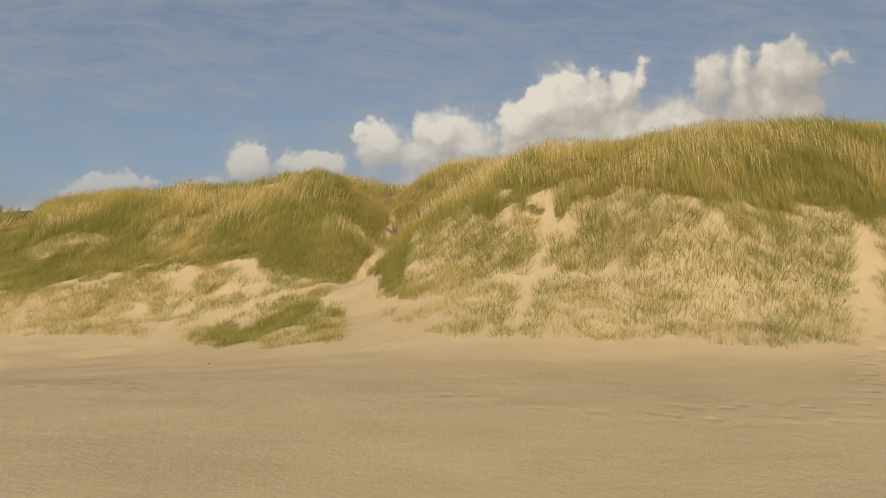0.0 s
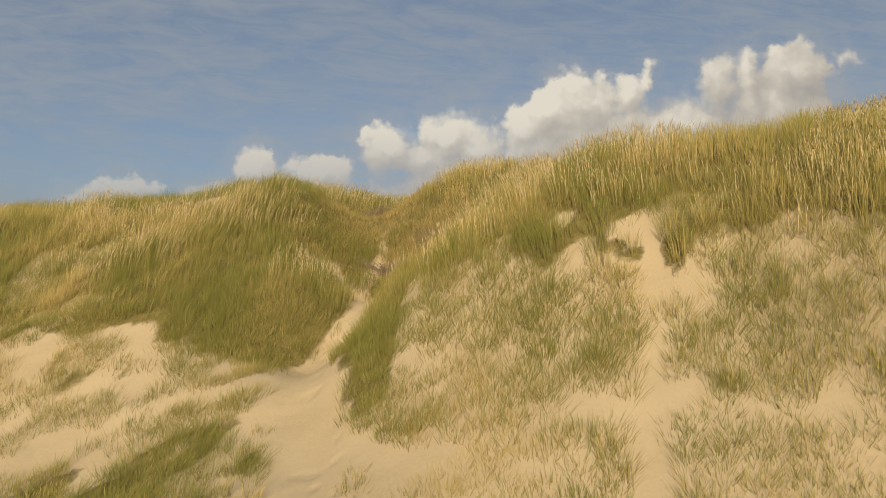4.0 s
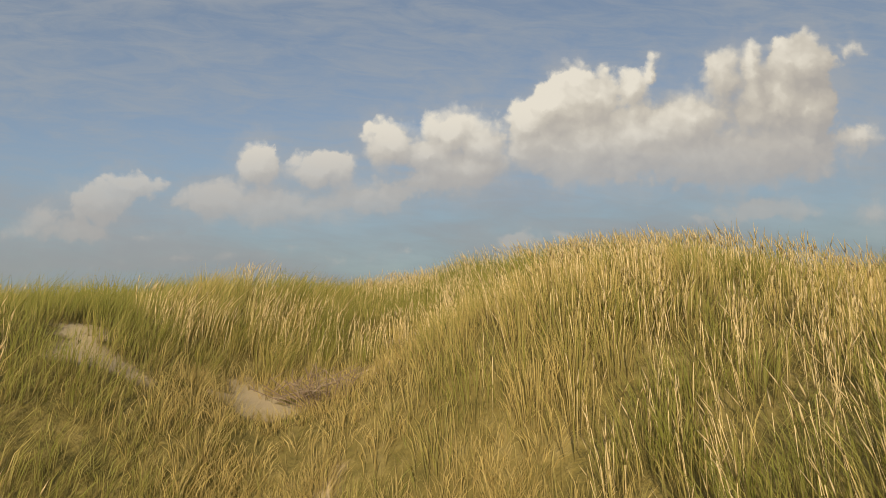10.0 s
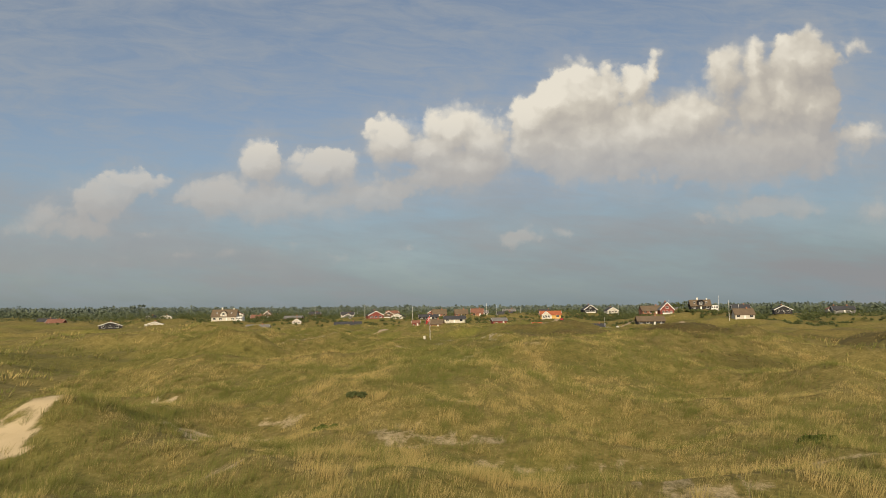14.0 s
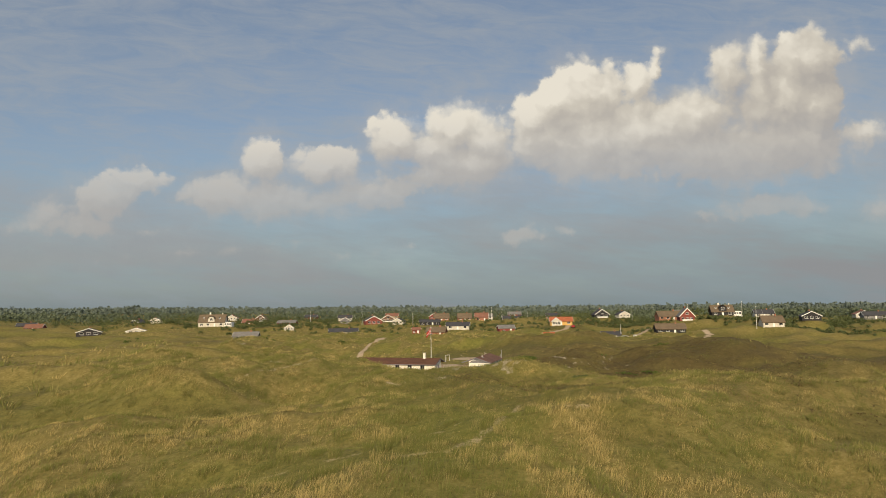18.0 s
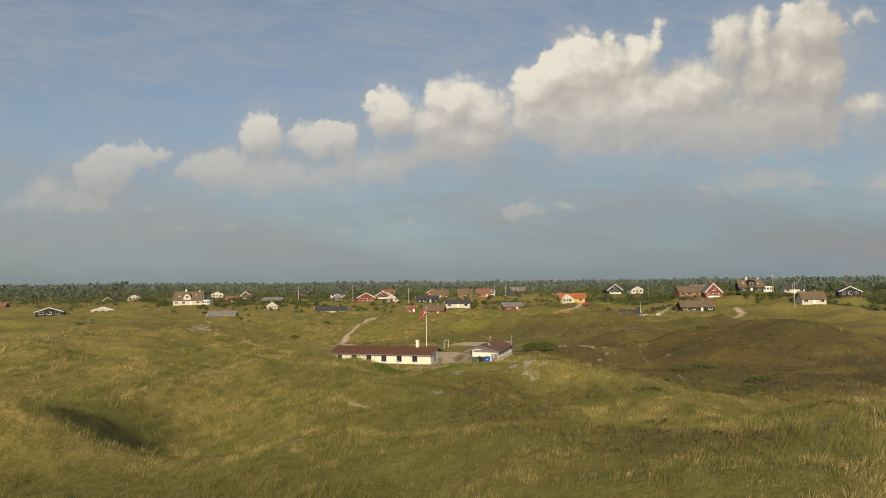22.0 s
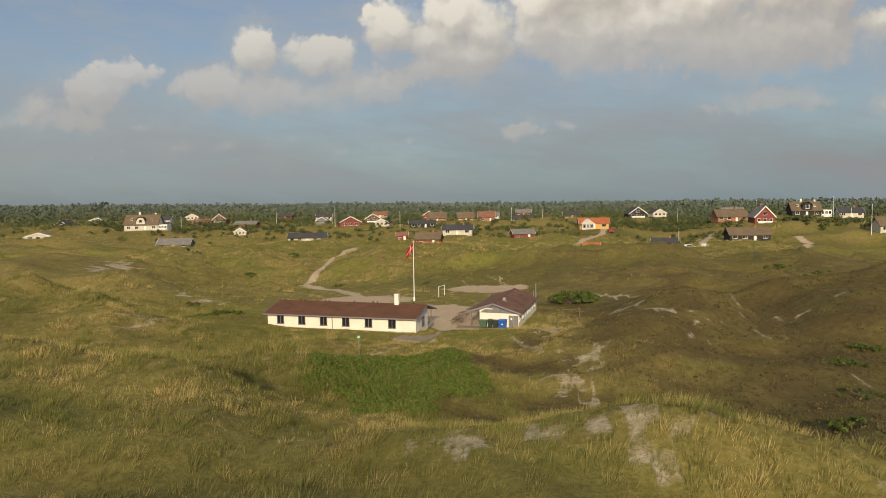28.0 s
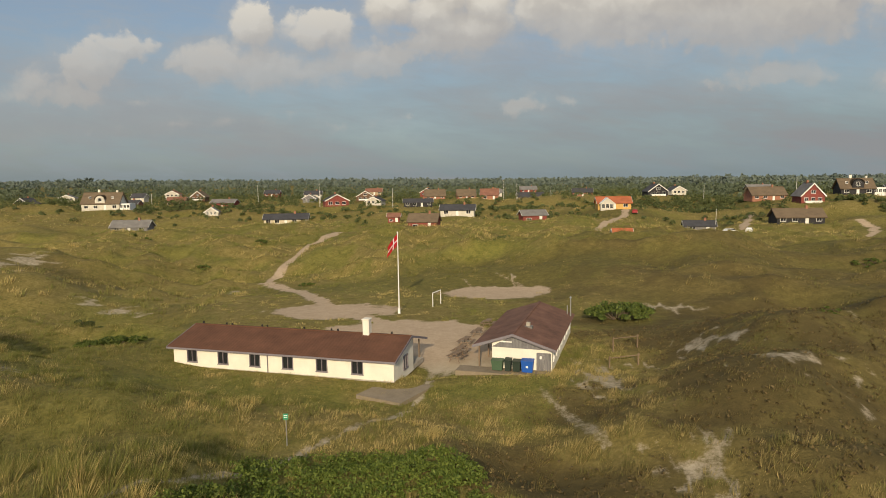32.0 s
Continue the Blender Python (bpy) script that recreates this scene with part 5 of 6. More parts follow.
def window(parent, x, y, z, w, h, mat, face=(0, -1), panes=1, deep=0.0):
    """A window in a wall: its middle foot, size, the way it faces, and the number of panes."""
    fx, fy = face
    ob = new("window")
    ob.parent = parent
    ob.matrix_basis = pose(x, y, z, 0, 0, math.degrees(math.atan2(fx, -fy)))
    t = 0.075
    bm = box(-w / 2, w / 2, -0.07, deep, 0, t)
    box(-w / 2, w / 2, -0.07, deep, h - t, h, bm)
    box(-w / 2, -w / 2 + t, -0.068, deep, t, h - t, bm)
    box(w / 2 - t, w / 2, -0.068, deep, t, h - t, bm)
    for i in range(1, panes):
        c = -w / 2 + w * i / panes
        box(c - 0.03, c + 0.03, -0.05, deep, t, h - t, bm)
    part("frame", bm, mat, ob)
    for i in range(panes):
        a, b = -w / 2 + w * i / panes, -w / 2 + w * (i + 1) / panes
        part("pane", box(a + 0.04, b - 0.04, deep - 0.03, deep - 0.012, t * 0.8, h - t * 0.8), GLASS, ob, "dark reflecting glass pane")
    part("sill", box(-w / 2 - 0.06, w / 2 + 0.06, -0.10, 0.02, -0.05, 0.0), mat, ob)
    return ob


def gable_roof(parent, x0, x1, y0, y1, eaves, ridge_y, ridge_z, mat, thick=0.14, label=""):
    """Two slopes that meet at a ridge along x."""
    a = part("roof_slope", plate([(x0, y0, eaves), (x1, y0, eaves), (x1, ridge_y, ridge_z), (x0, ridge_y, ridge_z)], thick), mat, parent, label)
    rear = eaves if abs((ridge_y - y0) - (y1 - ridge_y)) < 0.8 else ridge_z - (ridge_z - eaves) * (y1 - ridge_y) / (ridge_y - y0)
    b = part("roof_slope", plate([(x1, y1, rear), (x0, y1, rear), (x0, ridge_y, ridge_z), (x1, ridge_y, ridge_z)], thick), mat, parent, label)
    part("ridge_cap", box(x0 + 0.01, x1 - 0.01, ridge_y - 0.12, ridge_y + 0.12, ridge_z - 0.05, ridge_z + 0.05), mat, parent)
    return a, b


def wall_with_gables(x0, x1, y0, y1, h, ridge_y, ridge_z):
    """The outer shell of a house, gables at both ends of x."""
    bm = bmesh.new()
    pts = [(y0, -0.4), (y1, -0.4), (y1, h), (ridge_y, ridge_z), (y0, h)]
    a = [bm.verts.new((x0, y, z)) for y, z in pts]
    b = [bm.verts.new((x1, y, z)) for y, z in pts]
    bm.faces.new(a[::-1])
    bm.faces.new(b)
    for i in range(5):
        j = (i + 1) % 5
        bm.faces.new((a[i], a[j], b[j], b[i]))
    bmesh.ops.recalc_face_normals(bm, faces=bm.faces)
    return bm


# ---- the long white hut ----
LH = 23.4
hut = thing("holiday_hut", pose(-30.5, 248.3, 1.14, 0, 0, -15.1), "long whitewashed hut with a brown sheet roof in the dunes", "building")
OPENINGS = (2.16, 5.67, 9.19, 12.72, 16.26, 19.84)
bm = box(0, LH, 0, 0.25, -0.4, 0.50)
box(0, LH, 0, 0.25, 1.82, 1.98, bm)
edges = [0] + [e for c in OPENINGS for e in (c - 0.56, c + 0.56)] + [LH]
for a, b in zip(edges[::2], edges[1::2]):
    box(a, b, 0, 0.25, 0.50, 1.82, bm)
part("wall", bm, WHITEWASH, hut, "whitewashed front wall with six window openings")
part("wall", box(0, LH, 5.15, 5.4, -0.4, 2.70), WHITEWASH, hut)
for x0, x1 in ((0.0, 0.25), (LH - 0.25, LH)):
    bm = bmesh.new()
    holes = x0 > 1
    for y0, y1, lo, hi in ((0.25, 2.53, -0.4, 1.98), (2.53, 3.67, -0.4, 0.43), (2.53, 3.67, 1.77, 1.98), (3.67, 5.15, -0.4, 1.98)) if holes else ((0.25, 5.15, -0.4, 1.98),):
        box(x0, x1, y0, y1, lo, hi, bm)
    gp = [(0.0, 1.98), (5.4, 1.98), (5.4, 2.82), (4.1, 3.20)]
    va, vb = [bm.verts.new((x0, y, z)) for y, z in gp], [bm.verts.new((x1, y, z)) for y, z in gp]
    bm.faces.new(va[::-1])
    bm.faces.new(vb)
    for i in range(4):
        bm.faces.new((va[i], va[(i + 1) % 4], vb[(i + 1) % 4], vb[i]))
    bmesh.ops.recalc_face_normals(bm, faces=bm.faces)
    part("wall", bm, WHITEWASH, hut)
part("floor_slab", box(0.25, LH - 0.25, 0.25, 5.15, -0.3, 0.02), CONCRETE, hut)
part("plinth", box(-0.02, LH + 0.02, -0.02, 0.24, -0.4, 0.08), CONCRETE, hut, "grey plinth at the foot of the wall")
gable_roof(hut, -0.35, LH + 0.35, -0.55, 8.75, 2.08, 4.1, 3.36, ROOF_BROWN, 0.12)
for x in (-0.40, LH + 0.35):
    part("bargeboard", plate([(x, -0.60, 2.10), (x + 0.05, -0.60, 2.10), (x + 0.05, 4.1, 3.40), (x, 4.1, 3.40)], 0.22), FRAME_GREY, hut, "grey verge board")
    part("bargeboard", plate([(x + 0.05, 8.80, 2.10), (x, 8.80, 2.10), (x, 4.1, 3.40), (x + 0.05, 4.1, 3.40)], 0.22), FRAME_GREY, hut, "grey verge board")
part("fascia", box(-0.34, LH + 0.34, -0.60, -0.56, 1.88, 2.06), FRAME_GREY, hut)
for i in range(27):
    part("rafter_end", box(0.25 + i * 0.88, 0.33 + i * 0.88, -0.55, 0.0, 1.86, 1.98), BROWN_BOARD, hut)
for x in OPENINGS:
    window(hut, x, 0.0, 0.51, 1.16, 1.30, FRAME_GREY, (0, -1), 2, 0.10)
window(hut, LH, 3.1, 0.44, 1.18, 1.32, FRAME_GREY, (1, 0), 2, 0.10)
part("downpipe", rod((10.6, -0.09, 0.0), (10.6, -0.09, 1.9), 0.045), FRAME_GREY, hut)
part("chimney", box(18.85, 19.5, 3.7, 4.4, 3.0, 4.75, None, 0.02), WHITEWASH, hut, "white square chimney stack")
part("chimney_cap", box(18.78, 19.57, 3.63, 4.47, 4.75, 4.83), WHITEWASH, hut)
for x in (0.4, 3.2, 3.9, 7.4, 8.0, 12.2, 15.2, 15.9, 21.6):
    part("vent_cowl", rod((x, 4.4, 3.15), (x, 4.4, 3.56), 0.09), RUBBER, hut, "dark roof vent cowl")
for x in (0.3, 4.5, 9.0, 13.5, 18.0, 23.0):
    part("porch_post", box(x - 0.05, x + 0.05, 8.35, 8.45, -0.4, 1.97), WOOD, hut)
part("porch_floor", box(0.0, LH, 5.42, 8.5, -0.4, 0.06), CONCRETE, hut)

# ---- the second hut, its bins and benches ----
LB = 16.0
shed = thing("service_hut", pose(1.17, 246.94, 1.08, 0, 0, -16), "white service hut with a stained rust-brown sheet roof", "building")
bm = bmesh.new()
prof = [(-0.0, -0.4), (5.78, -0.4), (5.78, 2.05), (2.1, 3.28), (0.0, 2.55)]
fa = [bm.verts.new((x, 0.0, z)) for x, z in prof]
fb = [bm.verts.new((x, LB, z)) for x, z in prof]
bm.faces.new(fa)
bm.faces.new(fb[::-1])
for i in range(5):
    j = (i + 1) % 5
    bm.faces.new((fa[j], fa[i], fb[i], fb[j]))
bmesh.ops.recalc_face_normals(bm, faces=bm.faces)
part("wall", bm, WHITEWASH, shed)
part("roof_slope", plate([(-1.85, -0.5, 2.22), (2.1, -0.5, 3.50), (2.1, LB + 0.4, 3.50), (-1.85, LB + 0.4, 2.22)], 0.12), ROOF_RUST, shed)
part("roof_slope", plate([(2.1, -0.5, 3.50), (6.25, -0.5, 2.15), (6.25, LB + 0.4, 2.15), (2.1, LB + 0.4, 3.50)], 0.12), ROOF_RUST, shed)
part("ridge_cap", box(1.98, 2.22, -0.49, LB + 0.39, 3.44, 3.55), ROOF_RUST, shed)
bm = bmesh.new()
tri_pts = [(-0.02, 2.08), (5.80, 2.04), (2.1, 3.33)]
f0 = [bm.verts.new((x, -0.055, z)) for x, z in tri_pts]
f1 = [bm.verts.new((x, -0.005, z)) for x, z in tri_pts]
bm.faces.new(f0)
bm.faces.new(f1[::-1])
for i in range(3):
    bm.faces.new((f0[(i + 1) % 3], f0[i], f1[i], f1[(i + 1) % 3]))
bmesh.ops.recalc_face_normals(bm, faces=bm.faces)
part("gable_boarding", bm, GREY_BOARD, shed, "grey boarded gable")
part("bargeboard", plate([(-1.9, -0.56, 2.25), (-1.9, -0.51, 2.25), (2.1, -0.51, 3.55), (2.1, -0.56, 3.55)], 0.26), FRAME_GREY, shed, "pale grey verge board")
part("bargeboard", plate([(6.3, -0.51, 2.18), (6.3, -0.56, 2.18), (2.1, -0.56, 3.55), (2.1, -0.51, 3.55)], 0.26), FRAME_GREY, shed, "pale grey verge board")
part("door_leaf", box(4.32, 5.02, -0.06, -0.01, 0.02, 1.75), GREY_BOARD, shed, "grey board door leaf")
part("door_leaf", box(5.04, 5.70, -0.06, -0.01, 0.02, 1.75), GREY_BOARD, shed, "grey board door leaf")
part("door_notice", box(4.62, 4.82, -0.07, -0.06, 1.15, 1.45), WHITE, shed, "white notice on the door")
part("gable_sign", box(0.75, 1.95, -0.08, -0.055, 2.58, 2.70), WHITE, shed, "narrow white name board")
part("lean_to_post", box(-1.34, -1.22, -0.02, 0.10, -0.4, 2.2), WOOD, shed)
for y in (4.0, 8.0, 12.0, 16.5):
    part("lean_to_post", box(-1.34, -1.22, y, y + 0.12, -0.4, 2.2), WOOD, shed)
for y in (0.9, 3.2, 5.4, 7.6, 9.8, 12.0, 14.2):
    window(shed, 5.80, y, 0.85, 0.75, 0.95, WHITE, (1, 0))
part("roof_vent", box(2.65, 3.05, 3.8, 4.2, 3.0, 3.75, None, 0.03), CONCRETE, shed, "pale square roof vent")
part("roof_vent_base", box(2.5, 3.3, 3.65, 4.35, 3.0, 3.36), ROOF_GREY, shed)
part("flue", rod((5.9, LB - 1.2, 1.2), (5.9, LB - 1.2, 4.4), 0.08), STEEL, shed, "pale metal flue pipe")
part("flue_cap", rod((5.9, LB - 1.2, 4.4), (5.9, LB - 1.2, 4.55), 0.15, 0.03), STEEL, shed)
part("flue", rod((5.5, LB - 0.9, 2.2), (5.5, LB - 0.9, 3.4), 0.06), STEEL, shed)

BINS = pose(1.17, 246.94, 1.08, 0, 0, -16)
slab = part("pavement", box(-3.2, 6.0, -1.9, -0.02, -0.5, 0.03), WORN_PATH, None)
slab.matrix_world = BINS
tagged(slab, "pale concrete strip before the service hut", "pavement", kind="structure")
ends = part("pavement", box(-5.5, -0.05, 0.0, 4.6, -0.5, 0.035), WORN_PATH, None)
ends.matrix_world = pose(-4.2, 241.9, 0.98, 0, 0, 60)
tagged(ends, "worn concrete path between the two huts", "pavement", kind="structure")


def bin_thing(name, x, w, d, h, mat, label, wheels=True):
    b = thing(name, BINS @ pose(x, -0.95, 0.03), label, "bin", "bins by the hut")
    bm = box(-w / 2, w / 2, -d / 2, d / 2, 0.10, h)
    for v in bm.verts:
        if v.co.z < 0.2:
            v.co.x *= 0.84
            v.co.y *= 0.84
    part("body", bm, mat, b)
    part("lid", plate([(-w / 2 - 0.03, -d / 2 - 0.03, h + 0.04), (w / 2 + 0.03, -d / 2 - 0.03, h + 0.04), (w / 2 + 0.03, d / 2 + 0.03, h + 0.12), (-w / 2 - 0.03, d / 2 + 0.03, h + 0.12)], 0.07), mat, b)
    for sx in (-1, 1):
        part("wheel", rod((sx * w * 0.36, d * 0.36, 0.10), (sx * w * 0.42, d * 0.36, 0.10), 0.10, None, 12), RUBBER, b)
    part("handle", rod((-w * 0.4, d / 2 + 0.06, h), (w * 0.4, d / 2 + 0.06, h), 0.02), mat, b)
    return b


bin_thing("wheeled_bin", 0.75, 1.1, 0.75, 1.0, GREEN_BIN, "low green plastic bin against the white wall")
bin_thing("wheeled_bin", 1.78, 0.62, 0.75, 1.12, DARK_BIN, "dark wheeled bin with its lid shut")
bin_thing("wheeled_bin", 2.60, 0.75, 0.78, 1.05, DARK_BIN, "dark green wheeled bin with its lid shut")
bl = bin_thing("waste_container", 3.62, 1.15, 0.80, 1.16, BLUE_BIN, "blue plastic waste container on wheels")
part("label_plate", box(-0.1, 0.1, -0.42, -0.40, 0.55, 0.75), WHITE, bl, "white square sticker")


def picnic_table(m):
    t = thing("picnic_table", m, "weathered timber picnic table with fixed benches", "table", "picnic tables by the hut")
    for i in range(5):
        part("top_board", box(-0.9, 0.9, -0.36 + i * 0.145, -0.23 + i * 0.145, 0.70, 0.74), WOOD, t)
    for s in (-1, 1):
        part("bench_board", box(-0.9, 0.9, s * 0.72 - 0.13, s * 0.72 + 0.13, 0.42, 0.46), WOOD, t)
        part("cross_beam", box(s * 0.65 - 0.03, s * 0.65 + 0.03, -0.82, 0.82, 0.36, 0.42), WOOD, t)
        for q in (-1, 1):
            part("leg", rod((s * 0.65, q * 0.55, -0.15), (s * 0.65, q * 0.2, 0.70), 0.045, None, 4), WOOD, t)
    return t


table = picnic_table(pose(-2.2, 250.2, 1.0, 0, 0, 62))
for x, y, a in ((-1.2, 252.6, 66), (-0.6, 256.4, 70), (0.9, 260.4, 74), (2.3, 265.6, 72)):
    copy_thing(table, pose(x - 0.6, y, float(land(np.array([x]), np.array([y]))[0]) + 0.02, 0, 0, a))

# ---- flagpole, goal, frames and sign ----


def ground_z(x, y):
    return float(land(np.array([float(x)]), np.array([float(y)]))[0])


pole = thing("flagpole", pose(-10.2, 274.0, ground_z(-10.2, 274.0)), "tall white flagpole flying a red flag with a white cross", "flagpole")
part("mast", rod((0, 0, -0.4), (0, 0, 11.2), 0.10, 0.05, 12), WHITE, pole)
bm = bmesh.new()
bmesh.ops.create_uvsphere(bm, u_segments=12, v_segments=8, radius=0.11, matrix=Matrix.Translation((0, 0, 11.28)))
part("finial", bm, WHITE, pole)
part("tabernacle", box(-0.16, 0.16, -0.16, 0.16, -0.3, 0.7), WHITE, pole)


def flag_cloth(u0, u1, v0, v1, lift):
    """A piece of the drooping cloth: u along the fly, v down the hoist."""
    bm = bmesh.new()
    nu, nv = 10, 8
    grid = []
    for i in range(nu + 1):
        for j in range(nv + 1):
            u, v = u0 + (u1 - u0) * i / nu, v0 + (v1 - v0) * j / nv
            drop = 0.62 * u + 0.10 * u * u
            grid.append(bm.verts.new((-0.08 - 0.62 * u + 0.05 * math.sin(3 * v), 0.16 * math.sin(5.0 * u + 1.2 * v) * min(1, u * 2) - lift, 11.0 - v * (1 - 0.06 * u) - drop)))
    for i in range(nu):
        for j in range(nv):
            bm.faces.new((grid[i * (nv + 1) + j], grid[(i + 1) * (nv + 1) + j], grid[(i + 1) * (nv + 1) + j + 1], grid[i * (nv + 1) + j + 1]))
    got = bmesh.ops.solidify(bm, geom=bm.faces[:], thickness=0.012)
    return bm


cloth = part("flag", flag_cloth(0, 2.15, 0, 1.65, 0), FLAG_RED, pole, "red flag cloth with a white cross")
part("cross_bar", flag_cloth(0.0, 2.15, 0.70, 0.94, 0.014), FLAG_WHITE, cloth, "white stripe of the flag")
part("cross_bar", flag_cloth(0.70, 0.95, 0.0, 1.65, 0.016), FLAG_WHITE, cloth, "white stripe of the flag")

goal = thing("football_goal", pose(-5.68, 278.3, ground_z(-5.2, 279.5), 0, 0, 66.7), "small white-painted football goal on the sand pitch", "goal")
part("post", box(-0.05, 0.05, -0.05, 0.05, -0.3, 2.0), WHITE, goal)
part("post", box(2.7, 2.8, -0.05, 0.05, -0.3, 2.0), WHITE, goal)
part("crossbar", box(-0.05, 2.8, -0.05, 0.05, 2.0, 2.1), WHITE, goal)


def bar_frame(x0, y0, x1, y1, h):
    z = min(ground_z(x0, y0), ground_z(x1, y1))
    L = math.hypot(x1 - x0, y1 - y0)
    f = thing("exercise_bar", pose(x0, y0, z, 0, 0, math.degrees(math.atan2(y1 - y0, x1 - x0))), "pale timber exercise bar on two posts", "exercise bar", "bars beside the hut")
    part("post", box(-0.06, 0.06, -0.06, 0.06, -0.3, h + 0.35), WOOD, f)
    part("post", box(L - 0.06, L + 0.06, -0.06, 0.06, -0.3, h + 0.35), WOOD, f)
    part("rail", rod((-0.1, -0.08, h + 0.2), (L + 0.1, -0.08, h + 0.2), 0.05), WOOD, f)


bar_frame(12.6, 247.4, 15.7, 248.5, 0.85)
bar_frame(14.2, 252.6, 17.0, 253.6, 1.25)

post = thing("footpath_sign", pose(-13.6, 226.8, ground_z(-13.6, 226.8)), "small green enamel sign on a pale post beside the path", "sign")
part("post", rod((0, 0, -0.3), (0, 0, 1.95), 0.04, 0.04, 8), STEEL, post)
plate_1 = part("sign_plate", box(-0.17, 0.17, -0.07, -0.04, 1.85, 2.25), SIGN_GREEN, post)
part("lettering_bar", box(-0.12, 0.12, -0.075, -0.07, 2.10, 2.16), WHITE, plate_1)
part("lettering_bar", box(-0.12, 0.12, -0.075, -0.07, 1.98, 2.03), WHITE, plate_1)

# ---- the summer houses ----
FAR_WHITE = painted("weathered_white_walls", (0.60, 0.565, 0.49), 0.85, 0.2)
WALLS = {"white": FAR_WHITE, "red": RED_BOARD, "black": BLACK_BOARD, "yellow": YELLOW, "cream": CREAM, "grey": GREY_BOARD, "brick": BRICK, "ybrick": YELLOW_BRICK, "brown": BROWN_BOARD}
ROOFS = {"thatch": ROOF_THATCH, "grey": ROOF_GREY, "tile": ROOF_TILE, "red": ROOF_RED, "dark": ROOF_DARK}
WALL_WORDS = {"white": "whitewashed", "red": "red boarded", "black": "black boarded", "yellow": "yellow rendered", "cream": "cream", "grey": "grey boarded", "brick": "red brick", "ybrick": "yellow brick", "brown": "brown boarded"}
ROOF_WORDS = {"thatch": "weathered thatch roof", "grey": "grey roof", "tile": "red tiled roof", "red": "bright red roof", "dark": "dark grey roof"}


def summer_house(style, x, y, z, turn, w, d, h, rise, wall, roof):
    w, d, h, rise = 0.84 * w, 0.84 * d, 0.90 * h, 0.88 * rise
    ho = thing("summer_house", pose(x, y, z - SLANT * x, 0, 0, turn), "%s summer house with a %s among the dunes" % (WALL_WORDS[wall], ROOF_WORDS[roof]), "house", "summer houses in the dunes")
    wm, rm = WALLS[wall], ROOFS[roof]
    over = 0.5
    thick = 0.32 if roof == "thatch" else 0.16
    if style == "gable":
        # the gable looks to the sea: ridge along y
        core = new("gable_block")
        core.parent = ho
        core.matrix_basis = pose(0, 0, 0, 0, 0, 90)
        part("wall", wall_with_gables(-d / 2, d / 2, -w / 2, w / 2, h, 0, h + rise), wm, core)
        gable_roof(core, -d / 2 - over, d / 2 + over, -w / 2 - over, w / 2 + over, h - over * rise / (w / 2) + 0.12, 0, h + rise + 0.14, rm, thick)
        for s in (-1, 1):
            part("bargeboard", plate([(s * (w / 2 + over), -d / 2 - over - 0.06, h - over * rise / (w / 2) + 0.16), (s * (w / 2 + over), -d / 2 - over - 0.01, h - over * rise / (w / 2) + 0.16), (0, -d / 2 - over - 0.01, h + rise + 0.18), (0, -d / 2 - over - 0.06, h + rise + 0.18)], 0.34), WHITE, ho, "white verge board")
        for i in range(3):
            window(ho, (i - 1) * w * 0.29, -d / 2 - 0.01, 0.7, w * 0.17, 1.25, WHITE, (0, -1), 2)
        if rise > 2.8:
            window(ho, 0, -d / 2 - 0.01, h + 0.5, w * 0.2, 1.15, WHITE, (0, -1), 2)
            part("balcony", box(-w * 0.36, w * 0.36, -d / 2 - 0.9, -d / 2 - 0.8, 0.1, 0.9), WHITE, ho, "white balustrade")
        part("chimney", box(-0.3, 0.3, 0.8, 1.4, h + rise * 0.6, h + rise + 0.9), BRICK, ho)
    else:
        part("wall", wall_with_gables(-w / 2, w / 2, -d / 2, d / 2, h, 0, h + rise), wm, ho)
        gable_roof(ho, -w / 2 - over, w / 2 + over, -d / 2 - over, d / 2 + over, h - over * rise / (d / 2) + 0.12, 0, h + rise + 0.14, rm, thick)
        if roof != "thatch":
            for s in (-w / 2 - over - 0.05, w / 2 + over):
                for q in (-1, 1):
                    part("bargeboard", plate([(s, q * (d / 2 + over), h - over * rise / (d / 2) + 0.14), (s + 0.05, q * (d / 2 + over), h - over * rise / (d / 2) + 0.14), (s + 0.05, 0, h + rise + 0.16), (s, 0, h + rise + 0.16)], 0.24), WHITE, ho)
        n = max(2, int(w / 3.0))
        for i in range(n):
            px = -w / 2 + w * (i + 0.5) / n
            if i == n // 2:
                part("door", box(px - 0.45, px + 0.45, -d / 2 - 0.06, -d / 2, 0.0, 2.0 if h > 2.05 else h - 0.1), WHITE, ho, "white panelled door")
            else:
                window(ho, px, -d / 2 - 0.01, 0.75 if h > 2 else 0.3, min(1.6, w / n * 0.55), min(1.2, h - 0.9) if h > 2 else 0.7, WHITE, (0, -1), 2)
        if style == "villa":
            # a dormer with a rounded head, end hips and a glazed porch
            dm = new("dormer")
            dm.parent = ho
            bm = bmesh.new()
            arc = [(-1.9, 0.0), (-1.9, 1.3), (-1.5, 2.2), (-0.8, 2.8), (0.0, 3.0), (0.8, 2.8), (1.5, 2.2), (1.9, 1.3), (1.9, 0.0)]
            fr = [bm.verts.new((px, -d / 2 - 0.15, h + pz - 0.1)) for px, pz in arc]
            bk = [bm.verts.new((px, 0.0, h + pz - 0.1)) for px, pz in arc]
            bm.faces.new(fr)
            for i in range(8):
                bm.faces.new((fr[i + 1], fr[i], bk[i], bk[i + 1]))
            bmesh.ops.recalc_face_normals(bm, faces=bm.faces)
            part("dormer_front", bm, wm, dm)
            bm = bmesh.new()
